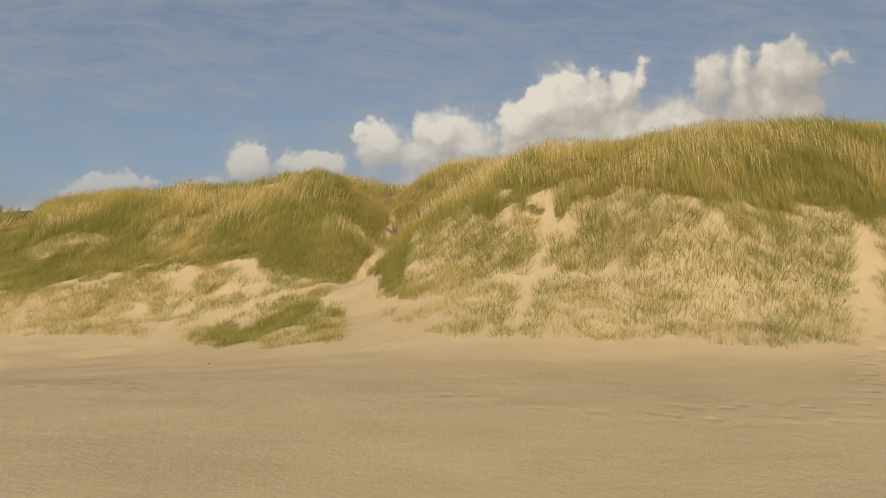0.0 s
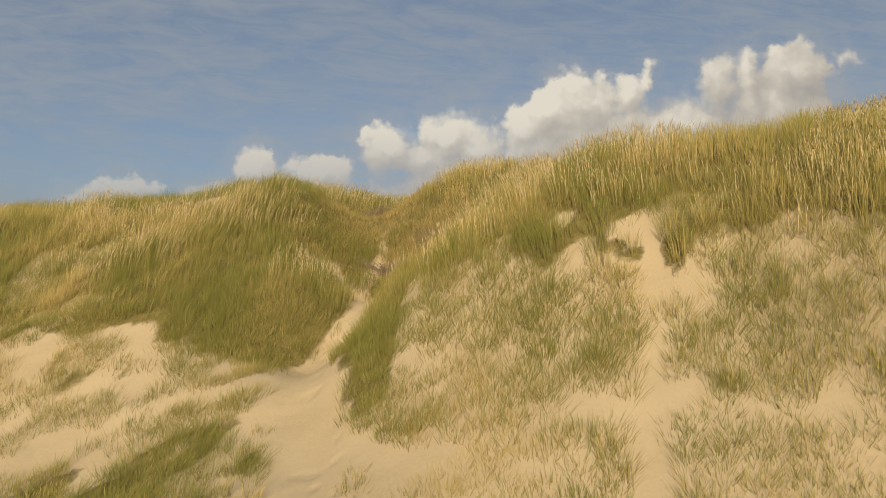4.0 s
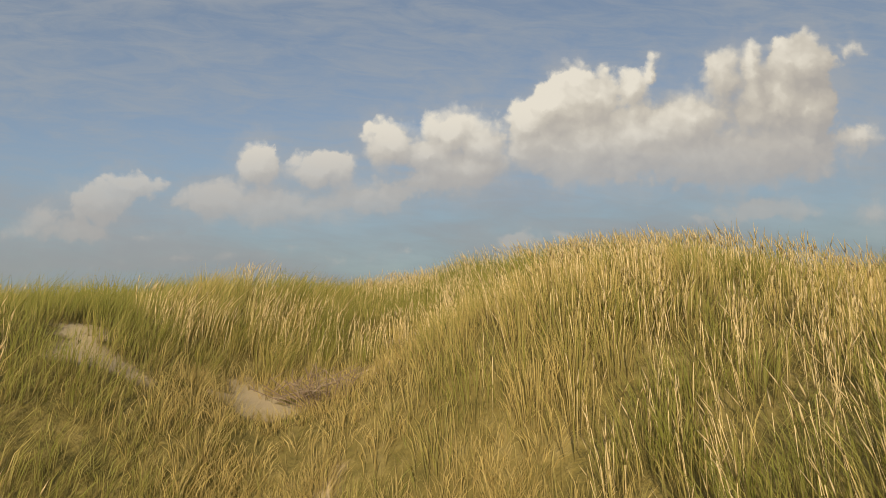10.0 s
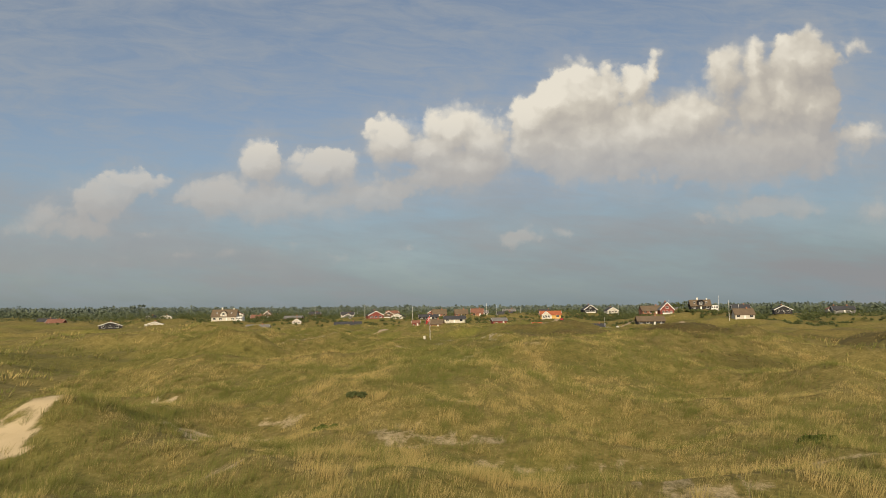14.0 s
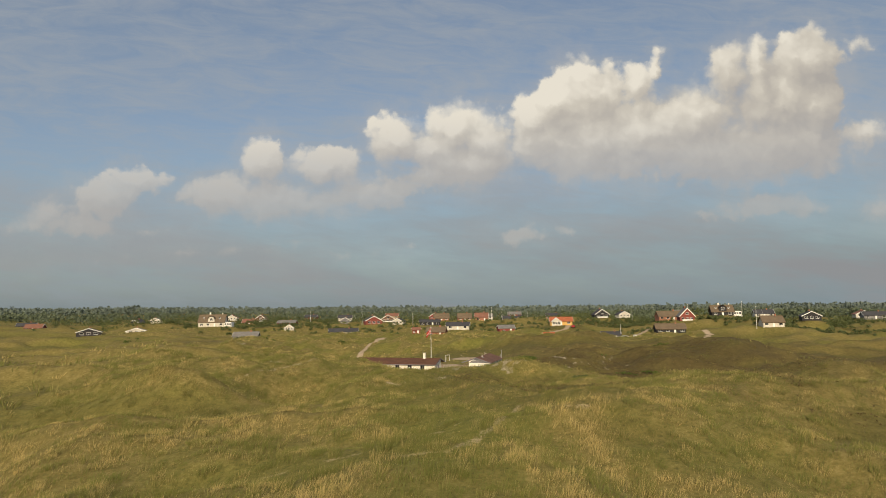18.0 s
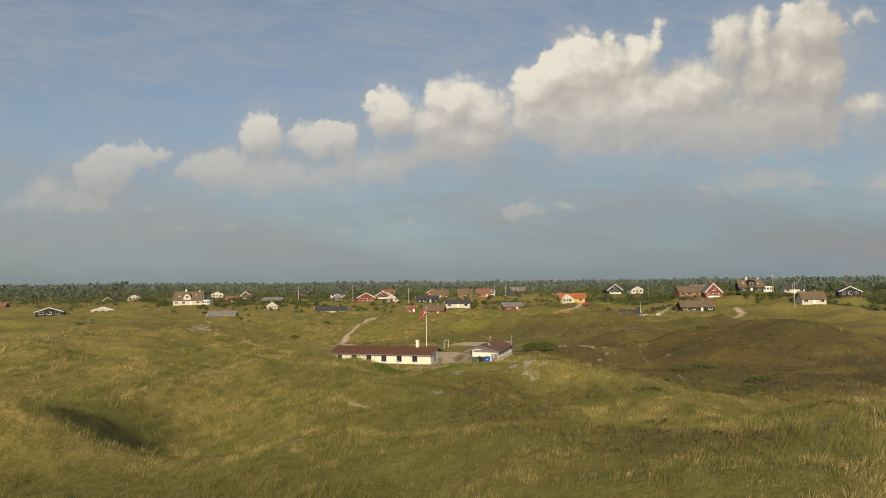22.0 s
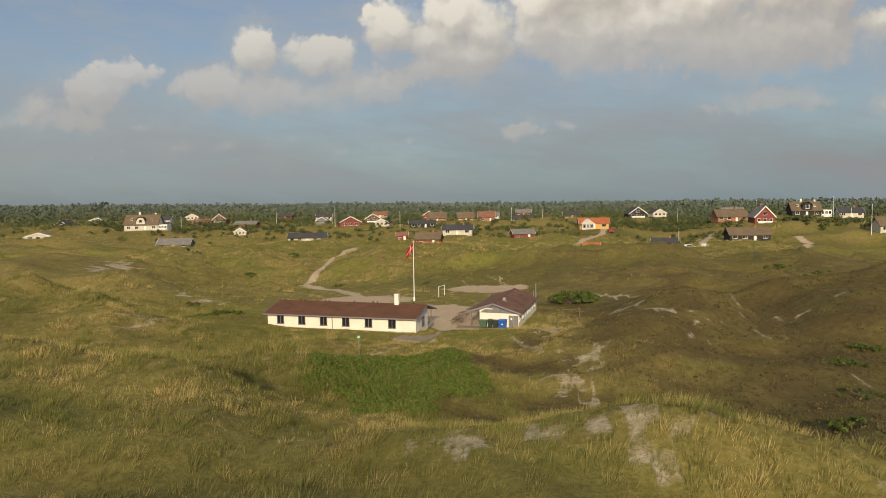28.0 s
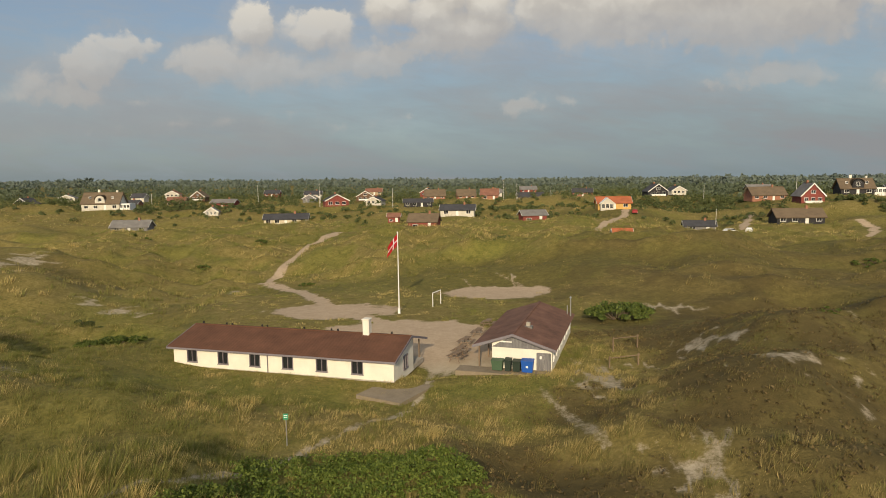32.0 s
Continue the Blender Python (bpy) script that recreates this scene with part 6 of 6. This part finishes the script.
            fr = [bm.verts.new((px * 1.14, -d / 2 - 0.35, h + pz * 1.07 + 0.02)) for px, pz in arc[1:-1]]
            bk = [bm.verts.new((px * 1.14, 0.2, h + pz * 1.07 + 0.02)) for px, pz in arc[1:-1]]
            for i in range(6):
                bm.faces.new((fr[i + 1], fr[i], bk[i], bk[i + 1]))
            bmesh.ops.solidify(bm, geom=bm.faces[:], thickness=-0.2)
            part("dormer_roof", bm, rm, dm)
            window(ho, 0, -d / 2 - 0.17, h + 0.6, 1.6, 1.4, WHITE, (0, -1), 3)
            part("porch", box(w / 2, w / 2 + 4.0, -d / 2 + 0.5, d / 2 - 1.5, -0.4, 2.5), WHITE, ho, "white glazed porch")
            for i in range(3):
                window(ho, w / 2 + 0.7 + i * 1.3, -d / 2 + 0.48, 0.8, 1.0, 1.2, WHITE, (0, -1), 2)
            for s in (-1, 1):
                window(ho, s * w * 0.3, -d / 2 * 0.62, h + rise * 0.42, 0.9, 0.9, WHITE, (0, -1), 2)
            part("chimney", box(-w * 0.12 - 0.4, -w * 0.12 + 0.4, -0.1, 0.6, h + rise * 0.8, h + rise + 1.3), WHITEWASH, ho)
            part("chimney", box(w * 0.36 - 0.3, w * 0.36 + 0.3, -0.1, 0.6, h + rise * 0.8, h + rise + 0.9), WHITEWASH, ho)
        elif wall == "yellow" and w > 8:
            # a white glazed garden room with its gable to the sea
            core = new("garden_room")
            core.parent = ho
            core.matrix_basis = pose(-w * 0.24, -d / 2 - 0.9, 0, 0, 0, 90)
            part("wall", wall_with_gables(-1.4, 3.2, -2.3, 2.3, h, 0, h + 1.7), FAR_WHITE, core)
            gable_roof(core, -1.8, 3.2, -2.7, 2.7, h - 0.18, 0, h + 1.84, WHITE, 0.14, "white roof of the garden room")
            for i in range(3):
                window(ho, -w * 0.24 + (i - 1) * 1.4, -d / 2 - 2.31, 0.5, 1.15, 1.5, WHITE, (0, -1), 3)
        elif w > 8:
            part("chimney", box(w * 0.2 - 0.3, w * 0.2 + 0.3, -0.3, 0.3, h + rise * 0.7, h + rise + 0.9), BRICK, ho)
    return ho


for row in HOUSES:
    summer_house(*row)

# ---- bushes, scrub and woods ----


def leaf_cloud(centres, radii, per, size, flat=0.7):
    """Corners and triangles of many small leaf sprays on the shells of the given clumps."""
    c, r = np.repeat(np.array(centres, float), per, 0), np.repeat(np.array(radii, float), per)
    n = len(c)
    d = rng.normal(0, 1, (n, 3))
    d /= np.linalg.norm(d, axis=1)[:, None]
    d[:, 2] = np.abs(d[:, 2]) * 1.0 - 0.25 * (rng.rand(n) < 0.35)
    p = c + d * (r * rng.uniform(0.55, 1.08, n))[:, None] * (1, 1, flat)
    a = rng.normal(0, 1, (n, 3)) + d * 0.3
    a /= np.linalg.norm(a, axis=1)[:, None]
    b = np.cross(a, d + rng.normal(0, 0.4, (n, 3)))
    b /= np.linalg.norm(b, axis=1)[:, None] + 1e-6
    s = size * rng.uniform(0.6, 1.4, n)[:, None]
    V = np.stack([p - a * s, p + b * s * 0.5, p + a * s, p - b * s * 0.5], 1).reshape(-1, 3)
    k = np.arange(n)[:, None] * 4
    return V, np.concatenate([k + (0, 1, 2), k + (0, 2, 3)])


def bush(name, x, y, w, d, h, mat, label, group="", clumps=26, per=70, size=0.16, category="bush"):
    """A shrub: limbs from the root and a crown of leaf sprays in uneven clumps."""
    t = thing(name, pose(x, y, ground_z(x, y)), label, category, group)
    centres, radii = [], []
    bm = bmesh.new()
    for i in range(clumps):
        a, r = rng.uniform(0, 6.283), math.sqrt(rng.rand()) * 0.86
        top = h * (0.80 - 0.52 * r ** 2) * rng.uniform(0.65, 1.12)
        cx, cy = math.cos(a) * r * w / 2, math.sin(a) * r * d / 2
        lift = ground_z(x + cx, y + cy) - ground_z(x, y)
        centres.append((cx, cy, max(0.12, top * 0.62) + lift))
        radii.append(max(0.22, top * 0.46))
        if i % 3 == 0:
            rod((0.1 * cx, 0.1 * cy, -0.2), (cx * 0.8, cy * 0.8, top * 0.75 + lift), 0.03 + 0.012 * h, 0.015, 5, bm)
    part("limbs", bm, BARK, t)
    V, T = leaf_cloud(centres, radii, per, size)
    crown = new("crown", mesh_of("crown", V, T, mat))
    crown.parent = t
    return t


bush("willow_bush", 18.6, 268.5, 10.0, 6.5, 3.2, ROSE, "large dark green bush beside the service hut", clumps=46, per=110, size=0.20)
bush("scrub_bush", -40.5, 255.0, 9.0, 5.0, 1.7, ROSE, "low dark green scrub behind the grass", clumps=34, per=80, size=0.16)
BUSHES = [
    (-58.0, 326.0, 4.0, 3.0, 1.6), (-64.0, 258.0, 5.0, 3.0, 1.3), (-47.0, 262.0, 4.0, 2.5, 1.2), (-11.1, 91.5, 2.4, 1.4, 0.7), (-137.0, 337.0, 10.0, 6.0, 4.0), (-96.0, 322.0, 9.0, 4.0, 1.3),
    (58.0, 262.0, 6.0, 4.0, 1.2), (40.0, 258.0, 6.0, 4.0, 1.0), (70.0, 300.0, 7.0, 4.0, 1.5), (33.0, 208.0, 6.0, 3.0, 1.0), (24.0, 196.0, 4.0, 2.5, 0.9), (8.0, 335.0, 5.0, 3.0, 1.2), (-22.0, 352.0, 3.0, 2.0, 1.1),
    (-30.0, 306.0, 5.0, 2.5, 0.7), (62.0, 330.0, 8.0, 5.0, 1.6), (92.0, 330.0, 7.0, 4.0, 1.4), (-44.0, 162.0, 5.0, 2.5, 0.6), (-38.0, 131.0, 4.0, 2.0, 0.6), (22.0, 84.0, 3.4, 1.4, 0.6), (-13.0, 256.5, 3.0, 1.6, 0.8), (14.0, 157.0, 3.0, 2.0, 0.8), (17.5, 170.0, 5.0, 2.6, 0.7), (12.0, 172.5, 3.4, 2.0, 0.6), (-9.5, 96.5, 1.8, 1.0, 0.6), (36.0, 216.0, 6.0, 3.0, 1.1), (31.0, 182.0, 4.0, 2.0, 0.7), (38.0, 192.0, 5.0, 2.4, 0.9), (46.0, 186.0, 5.0, 2.6, 0.9), (33.0, 168.0, 4.0, 2.0, 0.7), (44.0, 204.0, 6.0, 3.0, 1.0), (44.0, 226.0, 6.0, 3.0, 1.0), (-18.0, 345.0, 4.0, 2.0, 1.0), (-52.0, 350.0, 4.0, 3.0, 1.4), (26.0, 340.0, 5.0, 3.0, 1.0), (-84.0, 352.0, 7.0, 4.0, 1.6),
]
for x, y, bw, bd, bh in BUSHES:
    bush("dune_shrub", x, y, bw, bd, bh, ROSE if (x + y) % 2 < 1 else BROADLEAF, "low dark shrub in the dune grass", "shrubs in the dunes", 14, 46, 0.16)

# beach roses in the hollow before the hut
rx, ry = rng.uniform(-17, 2, 3400), rng.uniform(202, 227, 3400)
inside = np.hypot((rx + 7.8) / 8.0, (ry - 214.0) / 11.5) + 0.22 * ripple(rx, ry, 3.0, 81) < 1.0
rx, ry = rx[inside], ry[inside]
rz = land(rx, ry) + rng.uniform(0.05, 0.32, len(rx))
V, T = leaf_cloud(np.stack([rx, ry, rz], 1), rng.uniform(0.25, 0.5, len(rx)), 30, 0.095)
tagged(new("rose_thicket", mesh_of("rose_thicket", V, T, BEACH_ROSE)), "low green thicket of beach roses beside the footpath", "shrubs", kind="stuff")

# heather and crowberry
hx, hy = rng.uniform(-10, 70, 20000), rng.uniform(130, 262, 20000)
ok = (heath(hx, hy) > 0.35) & (bare(hx, hy) < 0.3) & (rng.rand(20000) < 0.85)
hx, hy = hx[ok], hy[ok]
V, T = leaf_cloud(np.stack([hx, hy, land(hx, hy) + 0.04], 1), rng.uniform(0.12, 0.34, len(hx)), 5, 0.11, 0.6)
tagged(new("heather", mesh_of("heather", V, T, HEATHER)), "low brown heather and crowberry on the dune flank", "heather", kind="stuff")

# dry twigs beside the sandy path
def dead_bush(x, y, wide, n):
    t = thing("dead_bush", pose(x, y, ground_z(x, y)), "heap of bare grey-brown twigs beside the sand path", "dead bush", "heaps of dead twigs")
    for i in range(n):
        a, q = rng.uniform(0, 6.283), rng.uniform(0.15, 0.95) * wide
        p0 = Vector((math.cos(a) * 0.55 * q, math.sin(a) * 0.4 * q, -0.05))
        p1 = p0 + Vector((math.cos(a) * q * 0.8, math.sin(a) * q * 0.5, rng.uniform(0.2, 0.62)))
        bm = rod(p0, p1, 0.010, 0.006, 4)
        for k in range(3):
            m = p0.lerp(p1, rng.uniform(0.4, 1.0))
            rod(m, m + Vector((rng.normal(0.06, 0.18), rng.normal(0, 0.15), rng.uniform(0.0, 0.22))), 0.007, 0.003, 3, bm)
        part("twig", bm, TWIGS, t)


dead_bush(-1.6, 31.4, 1.3, 150)
dead_bush(-3.0, 38.4, 0.9, 60)
dead_bush(-0.6, 33.6, 0.8, 60)
scrap = part("plastic_scrap", box(-0.04, 0.04, -0.02, 0.02, 0.0, 0.025, None, 0.006), RED_LITTER, None)
scrap.matrix_world = pose(-6.0, 16.9, ground_z(-6.0, 16.9), 0, 12, 30)
tagged(scrap, "small red plastic scrap lying on the sand", "litter")

# scrub round the houses, and the woods behind
SCRUB = [
    (150, 445, 60, 26, 4.5, 110), (200, 430, 50, 40, 4.5, 120), (110, 470, 60, 18, 4.0, 90), (60, 520, 60, 22, 4.5, 90), (-20, 560, 90, 24, 4.5, 120), (-110, 545, 70, 24, 4.5, 120),
    (100, 470, 70, 20, 2.6, 150), (30, 450, 70, 16, 1.6, 90), (150, 410, 60, 30, 2.0, 130), (-40, 430, 70, 14, 1.6, 70), (-140, 480, 80, 24, 3.0, 120), (-90, 450, 60, 12, 2.2, 60),
    (90, 455, 50, 24, 2.0, 110), (60, 440, 60, 16, 1.7, 90), (130, 400, 50, 16, 1.8, 80), (200, 470, 60, 40, 2.6, 110), (175, 385, 36, 16, 1.8, 60), (0, 480, 60, 20, 2.2, 80), (-80, 500, 60, 24, 2.6, 90),
    (20, 440, 50, 10, 2.2, 60), (90, 425, 40, 14, 2.4, 60), (-60, 440, 50, 10, 2.2, 60), (-10, 540, 60, 14, 3.5, 60), (-150, 430, 60, 10, 2.0, 50), (170, 400, 40, 14, 2.4, 60), (40, 400, 50, 10, 1.8, 40),
    (-190, 500, 70, 30, 4.5, 110), (-270, 540, 70, 40, 5.0, 120), (30, 460, 40, 12, 2.5, 40), (-100, 470, 50, 14, 3.0, 60), (-130, 470, 30, 10, 3.0, 40), (260, 500, 70, 50, 5.0, 130), (0, 640, 420, 60, 5.5, 420), (-150, 600, 180, 50, 5.0, 220), (170, 560, 150, 60, 5.5, 260), (60, 590, 120, 40, 5.0, 160),
]
for sx, sy, ex, ey, top, n in SCRUB:
    x, y = rng.normal(sx, ex / 2, n), rng.normal(sy, ey / 2, n)
    free = np.min([np.hypot(x - h[1], y - h[2]) - 0.75 * h[5] for h in HOUSES], 0) > 0
    free &= np.min([np.hypot((x - h[1]) / 0.9, np.minimum(y - h[2] + 22, 0) * 0 + (y - h[2] + 9) / 2.4) - 0.5 * h[5] for h in HOUSES], 0) > 0
    x, y = x[free], y[free]
    hh = top * rng.uniform(0.45, 1.1, len(x))
    V, T = leaf_cloud(np.stack([x, y, land(x, y) + hh * 0.42], 1), hh * 0.62, 46, 0.42, 0.95)
    tagged(new("scrub", mesh_of("scrub", V, T, BROADLEAF)), "dark green scrub and low trees round the summer houses", "scrub", kind="stuff")


def woods(y0, y1, n, tall, name, label, mat, reach=0.95, lo=-1.0, per=16):
    """A far wood: each tree is a ragged crown of leaf sprays over a hidden trunk, some pointed, most rounded."""
    y = y0 + (y1 - y0) * rng.rand(n) ** 1.4
    x = rng.uniform(lo, 1, n) * (y - 120) * reach
    h = tall * rng.uniform(0.70, 1.10, n) * (1 + 0.22 * ripple(x, y, 60.0, 91) + 0.18 * step(x / y, 0.0, 0.5))
    z = land(x, y)
    wide = h * rng.uniform(0.28, 0.44, n)
    k = np.repeat(np.arange(n), per)
    m = len(k)
    f = rng.rand(m) ** 0.8
    girth = np.where(rng.rand(n)[k] < 0.4, 1.0 - 0.85 * f, np.sqrt(np.clip(1.05 - (2 * f - 0.8) ** 2 * 0.7, 0.05, 1)))
    a, r = rng.uniform(0, 6.283, m), np.sqrt(rng.rand(m)) * girth * wide[k]
    p = np.stack([x[k] + np.cos(a) * r, y[k] + np.sin(a) * r, z[k] + h[k] * (0.12 + 0.88 * f)], 1)
    e = rng.normal(0, 1, (m, 3))
    e /= np.linalg.norm(e, axis=1)[:, None]
    g = np.cross(e, rng.normal(0, 1, (m, 3)))
    g /= np.linalg.norm(g, axis=1)[:, None] + 1e-6
    s = (h[k] * rng.uniform(0.12, 0.24, m))[:, None]
    V = np.stack([p - e * s, p + g * s * 0.6, p + e * s, p - g * s * 0.6], 1).reshape(-1, 3)
    q = np.arange(m)[:, None] * 4
    return tagged(new(name, mesh_of(name, V, np.concatenate([q + (0, 1, 2), q + (0, 2, 3)]), mat)), label, "woods", kind="stuff")


woods(660, 1000, 3600, 6.0, "near_woods", "dark green plantation behind the summer houses", SPRUCE)
woods(1000, 2000, 4600, 11.0, "far_woods", "conifer woods along the horizon in a haze-paled colour", FAR_WOOD, 0.85)
woods(600, 900, 1400, 6.2, "roadside_woods", "taller woods on the rising ground", SPRUCE, 0.95, 0.25)

# ---- masts, cars ----
MASTS = [(-58.0, 452.0, 9.0), (-28.0, 452.0, 7.0), (76.5, 384.0, 7.0), (105.0, 470.0, 9.0), (148.5, 416.0, 10.0), (135.5, 371.0, 10.0), (21.0, 505.0, 9.0), (29.0, 520.0, 9.0), (-104.0, 520.0, 9.0), (47.0, 525.0, 8.0), (127.0, 436.0, 8.0), (170.0, 440.0, 9.0), (-76.0, 540.0, 9.0), (-150.0, 500.0, 9.0)]
for x, y, h in MASTS:
    m = thing("house_flagpole", pose(x, y, ground_z(x, y)), "thin white flagpole standing by a summer house", "flagpole", "flagpoles of the houses")
    part("mast", rod((0, 0, -0.5), (0, 0, h), 0.09, 0.05, 6), WHITE, m)
    part("finial", rod((0, 0, h), (0, 0, h + 0.2), 0.12, 0.03, 6), WHITE, m)


def car(x, y, turn, paint, label):
    c = thing("parked_car", pose(x, y, ground_z(x, y) + 0.02, 0, 0, turn), label, "car", "cars by the houses")
    bm = bmesh.new()
    side = [(-2.1, 0.35), (2.1, 0.35), (2.15, 0.75), (1.1, 0.92), (0.5, 1.42), (-1.3, 1.45), (-2.05, 0.95)]
    for s in (-0.86, 0.86):
        for px, pz in side:
            bm.verts.new((px, s * (0.84 if pz > 1.2 else 1.0), pz))
    bm.verts.ensure_lookup_table()
    bm.faces.new([bm.verts[i] for i in range(7)])
    bm.faces.new([bm.verts[i + 7] for i in range(6, -1, -1)])
    for i in range(7):
        j = (i + 1) % 7
        bm.faces.new([bm.verts[i], bm.verts[i + 7], bm.verts[j + 7], bm.verts[j]])
    bmesh.ops.recalc_face_normals(bm, faces=bm.faces)
    bmesh.ops.bevel(bm, geom=bm.edges[:], offset=0.06, segments=2, affect="EDGES")
    part("body", bm, paint, c)
    part("side_glass", box(-1.45, 0.75, -0.83, 0.83, 0.98, 1.32), GLASS, c)
    for px in (-1.3, 1.35):
        for s in (-1, 1):
            wheel = part("wheel", rod((px, s * 0.70, 0.32), (px, s * 0.90, 0.32), 0.32, None, 16), RUBBER, c)
            part("rim", rod((px, s * 0.86, 0.32), (px, s * 0.915, 0.32), 0.19, None, 12), STEEL, wheel)
    return c


car(75.5, 371.0, 20, CAR_WHITE, "white parked car on the sandy drive")
car(79.5, 368.0, 62, CAR_WHITE, "second white car parked by the cottage")
car(57.5, 404.0, 75, CAR_RED, "dark red car parked by the yellow house")
